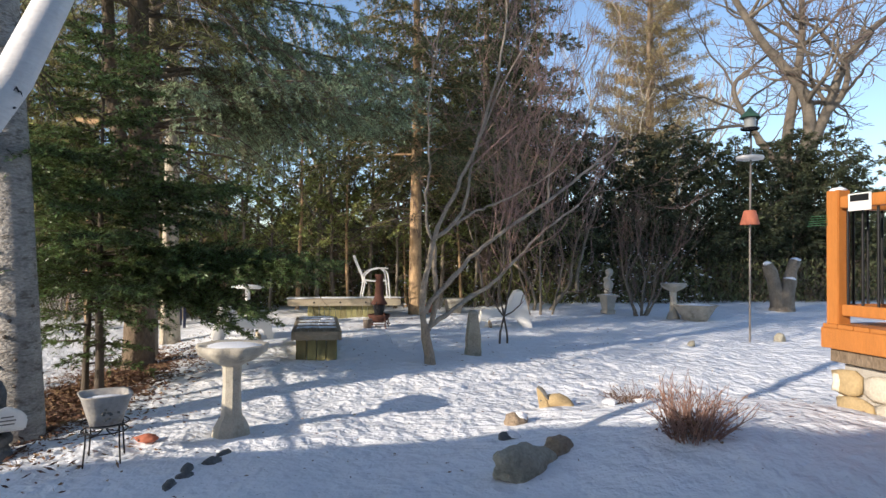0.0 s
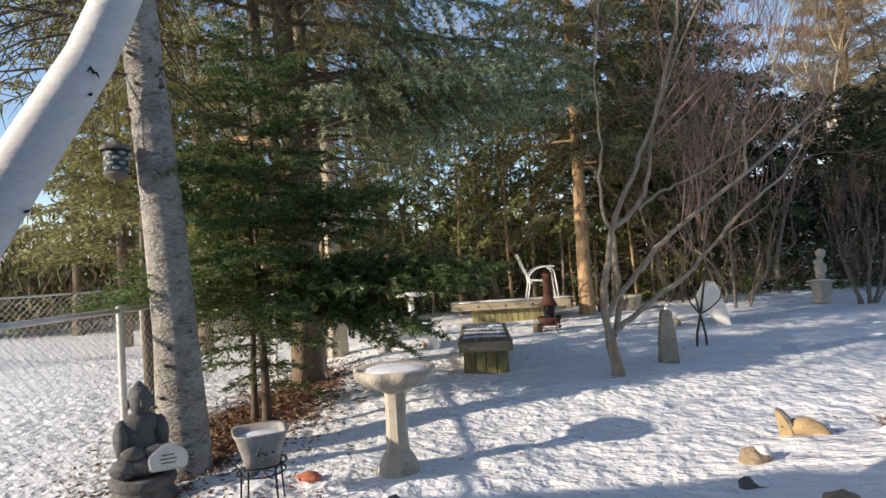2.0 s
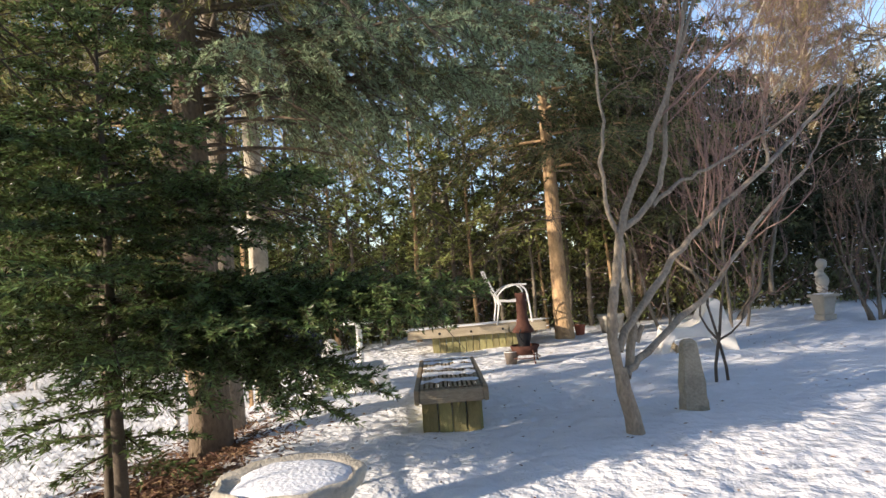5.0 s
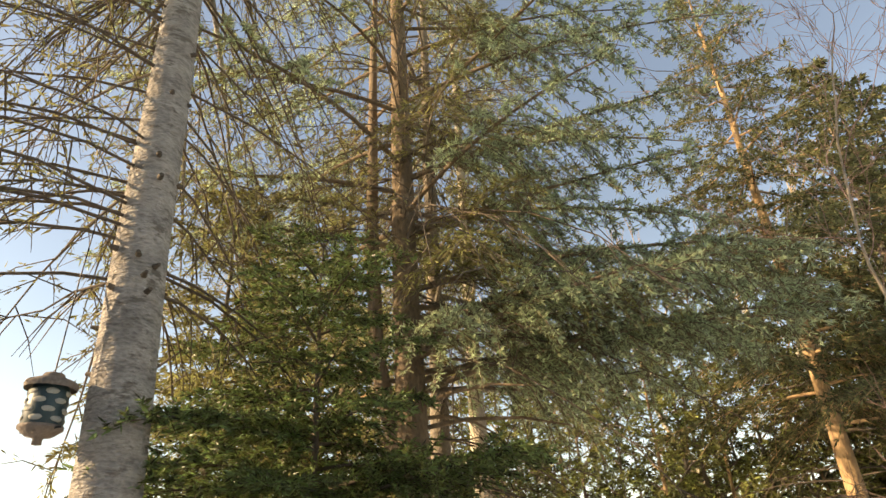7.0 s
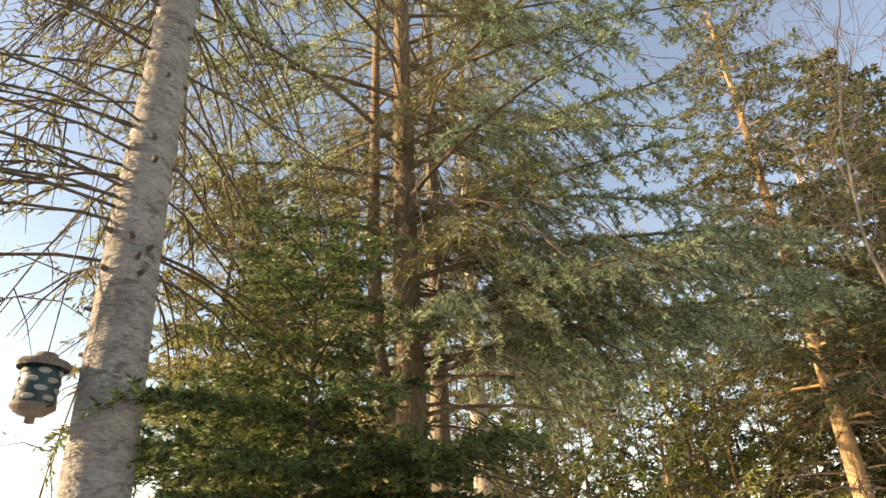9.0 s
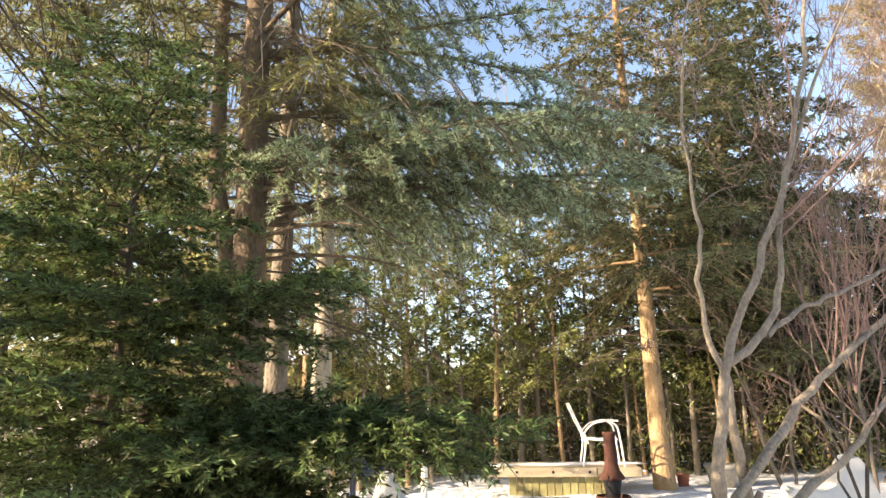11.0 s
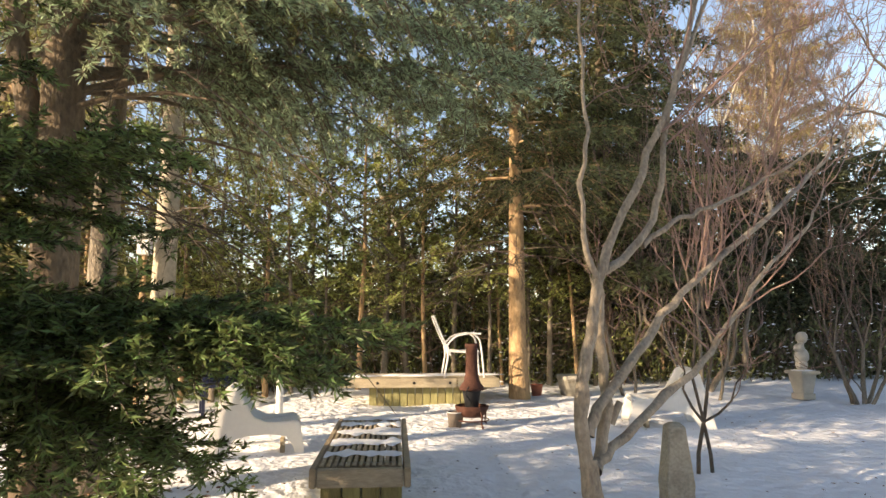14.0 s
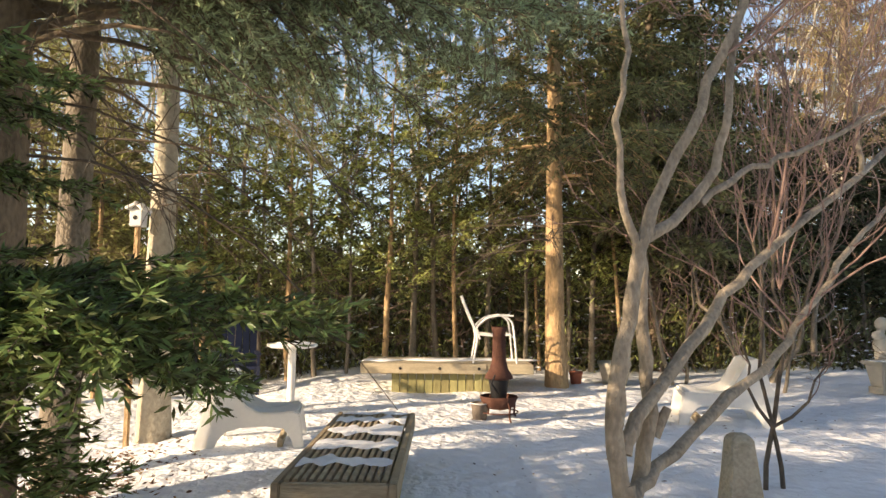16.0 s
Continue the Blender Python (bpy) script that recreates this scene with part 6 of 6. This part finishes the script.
# ---- deck with stone base ----
def deck():
    x0, y1, z = 4.99, 3.40, 0.80
    t = thing("deck", x0, y1, 0.0, 0, "orange-stained wooden deck on a fieldstone base", "deck")
    part("fascia", boxes(((0.0, -2.4, z - 0.08), (0.05, 4.85, 0.16))), M_DECK, t)
    part("fascia", boxes(((1.75, 0.0, z - 0.08), (3.44, 0.05, 0.155))), M_DECK, t)
    for i in range(34):
        part("deck_board", boxes(((1.72, 0.0 - 0.07 - 0.142 * i, z + 0.015), (3.50, 0.136, 0.03)), bevel=0.003), M_DECK, t)
    part("sill_beam", boxes(((0.12, -2.42, z - 0.215), (0.20, 4.8, 0.10))), M_BARK_DARK, t, "dark timber sill")
    part("core", boxes(((1.75, -2.42, 0.1), (3.3, 4.7, 0.85)), bevel=0.01), M_MORTAR, t)
    for (px, py) in ((0.06, -0.06), (0.06, -2.4), (0.06, -4.7), (3.4, -0.06)):
        post = part("post", boxes(((px, py, z + 0.53), (0.115, 0.115, 1.08))), M_DECK, t)
        part("snow_cap", stone(0.06, 0.06, 0.02, 160 + px + py, 0.2), M_SNOWCAP, post).location = (px, py, z + 1.075)
    for a, b in ((-0.06, -2.4), (-2.4, -4.7)):
        m, l = (a + b) / 2, a - b - 0.12
        part("top_rail", boxes(((0.06, m, z + 0.97), (0.09, l, 0.09))), M_DECK, t)
        part("bottom_rail", boxes(((0.06, m, z + 0.14), (0.06, l, 0.085))), M_DECK, t)
        for k in range(17):
            part("baluster", Geo().tube([(0.06, b + 0.13 + (l - 0.1) * k / 16, z + 0.16), (0.06, b + 0.13 + (l - 0.1) * k / 16, z + 0.95)], 0.010, 8), M_IRON, t)
    m, l = 1.73, 3.2
    part("top_rail", boxes(((m, -0.06, z + 0.97), (l, 0.09, 0.09))), M_DECK, t)
    part("bottom_rail", boxes(((m, -0.06, z + 0.14), (l, 0.06, 0.085))), M_DECK, t)
    for k in range(24):
        x = 0.2 + 3.1 * k / 23
        part("baluster", Geo().tube([(x, -0.06, z + 0.16), (x, -0.06, z + 0.95)], 0.010, 8), M_IRON, t)
    # field stones in the base: face towards the garden and its return
    rng = np.random.RandomState(12)
    for face in (0, 1):
        u = 0.0
        for row in range(3):
            u = -0.04 * row
            while u < (4.6 if face == 0 else 3.2):
                w = 0.20 + 0.16 * rng.rand()
                zc = 0.03 + 0.17 * row + rng.normal() * 0.012
                bm = stone(w / 2 * 0.93, 0.035, 0.088 + 0.010 * rng.rand(), rng.rand() * 60, 0.20, 2, square=0.8)
                ob = part("field_stone", bm, M_OCHRE if rng.rand() < 0.2 else M_FIELD, t)
                ob.matrix_local = pose(0.08, -0.06 - u - w / 2, zc, 0, 0, 90) if face == 0 else pose(0.1 + u + w / 2, -0.05, zc)
                u += w
    r = thing("dryer_rack", 4.97, 3.38, 1.60, 0, "small green coated wire rack at the deck post", "rack")
    for k in range(5):
        part("wire", Geo().tube([(0.0 + 0.02 * k, 0, 0.035 * k), (-0.26 + 0.02 * k, 0.05, 0.06 + 0.035 * k - 0.08)], 0.004, 5), M_GREENWIRE, r)
    part("arm", Geo().tube([(0.14, -0.03, 0.0), (0.02, 0, 0.0), (0.1, 0.0, 0.15)], 0.006, 6), M_GREENWIRE, r)
    r.scale = (0.55, 0.55, 0.55)
    n = tagged(part("rail_notice", boxes(((0, 0, 0), (0.006, 0.20, 0.13)), bevel=0.002), M_CERAMIC), "small white card fixed on the deck rail", "card")
    n.matrix_world = pose(4.995, 3.09, 1.76)
    part("dark_shape", boxes(((-0.0045, 0, 0.03), (0.003, 0.16, 0.05)), bevel=0), M_IRON, n)
    b = part("border_edging", boxes(((0, 0, 0), (0.34, 0.09, 0.09))), M_RUST)
    b.matrix_world = pose(4.82, 3.50, 0.12, 0, 0, -25)
    tagged(b, "dark red brick edging by the deck", "edging")


deck()


# ---- house behind the path and neighbours ----
def house(x, y, w, d, h, rise, turn, label, snow=True):
    t = thing("house", x, y, -0.2, turn, label, "house")
    part("wall", boxes(((w / 2, -d / 2, h / 2), (w, d, h)), bevel=0.02), M_SIDING, t)
    a = math.atan2(rise, d / 2)
    sl = math.hypot(rise, d / 2 + 0.4)
    for sg in (-1, 1):
        part("roof", boxes(((w / 2, -d / 2 + sg * (d / 4 + 0.15), h + rise / 2), (w + 0.5, sl, 0.14), (-sg * math.degrees(a), 0, 0)), bevel=0.02), M_SNOWCAP if snow else M_IRON, t)
    n = max(2, int(w / 3))
    for i in range(n):
        wx = (i + 0.5) * w / n
        win = part("window", boxes(((wx, 0.02, h * 0.55), (1.1, 0.06, 1.1)), bevel=0.01), M_CERAMIC, t)
        part("pane", boxes(((wx, 0.04, h * 0.55), (0.96, 0.06, 0.96)), bevel=0.005), M_SHADE, win)
    return t


house(-7.0, -2.9, 22, 9, 4.45, 1.3, 8, "low house with pale siding and a snowy roof beside the garden")
# added block, out of view, placed to throw shade over the near snow
house(-10.5, -0.55, 6, 5.4, 3.2, 1.1, 3, "unseen added building block that shades the foreground snow")
house(-9.0, 27.0, 12, 8, 2.6, 1.6, 185, "neighbouring house with a snow-covered roof beyond the trees")
house(-24.0, 30.0, 9, 7, 2.4, 1.5, 200, "neighbouring house with a snow-covered roof beyond a fence")


# ---- litter under the conifers ----
def litter():
    rng = np.random.RandomState(15)
    g = Geo()
    n = 9000
    x = -1.15 + rng.normal(size=n) * 0.42
    y = 6.0 + rng.normal(size=n) * 1.35
    P = np.stack([x, y, gz(x, y) + 0.012 + 0.02 * rng.rand(n)], 1)
    d = unit(np.stack([rng.normal(size=n), rng.normal(size=n), rng.normal(size=n) * 0.25], 1))
    g.kites(P, d, 0.03 + 0.05 * rng.rand(n), 0.008)
    tagged(part("needle_litter", g, M_LITTER), "brown fallen needles and leaves on bare ground", "litter", kind="stuff")
    g = Geo()
    n = 900
    x = rng.uniform(-2, 6, n)
    y = rng.uniform(2.5, 12, n)
    P = np.stack([x, y, gz(x, y) + 0.012], 1)
    d = unit(np.stack([rng.normal(size=n), rng.normal(size=n), np.zeros(n)], 1))
    g.kites(P, d, 0.02 + 0.03 * rng.rand(n), 0.005)
    tagged(part("fallen_twigs", g, M_LITTER), "scattered brown bits of bark on snow", "litter", kind="stuff")


litter()
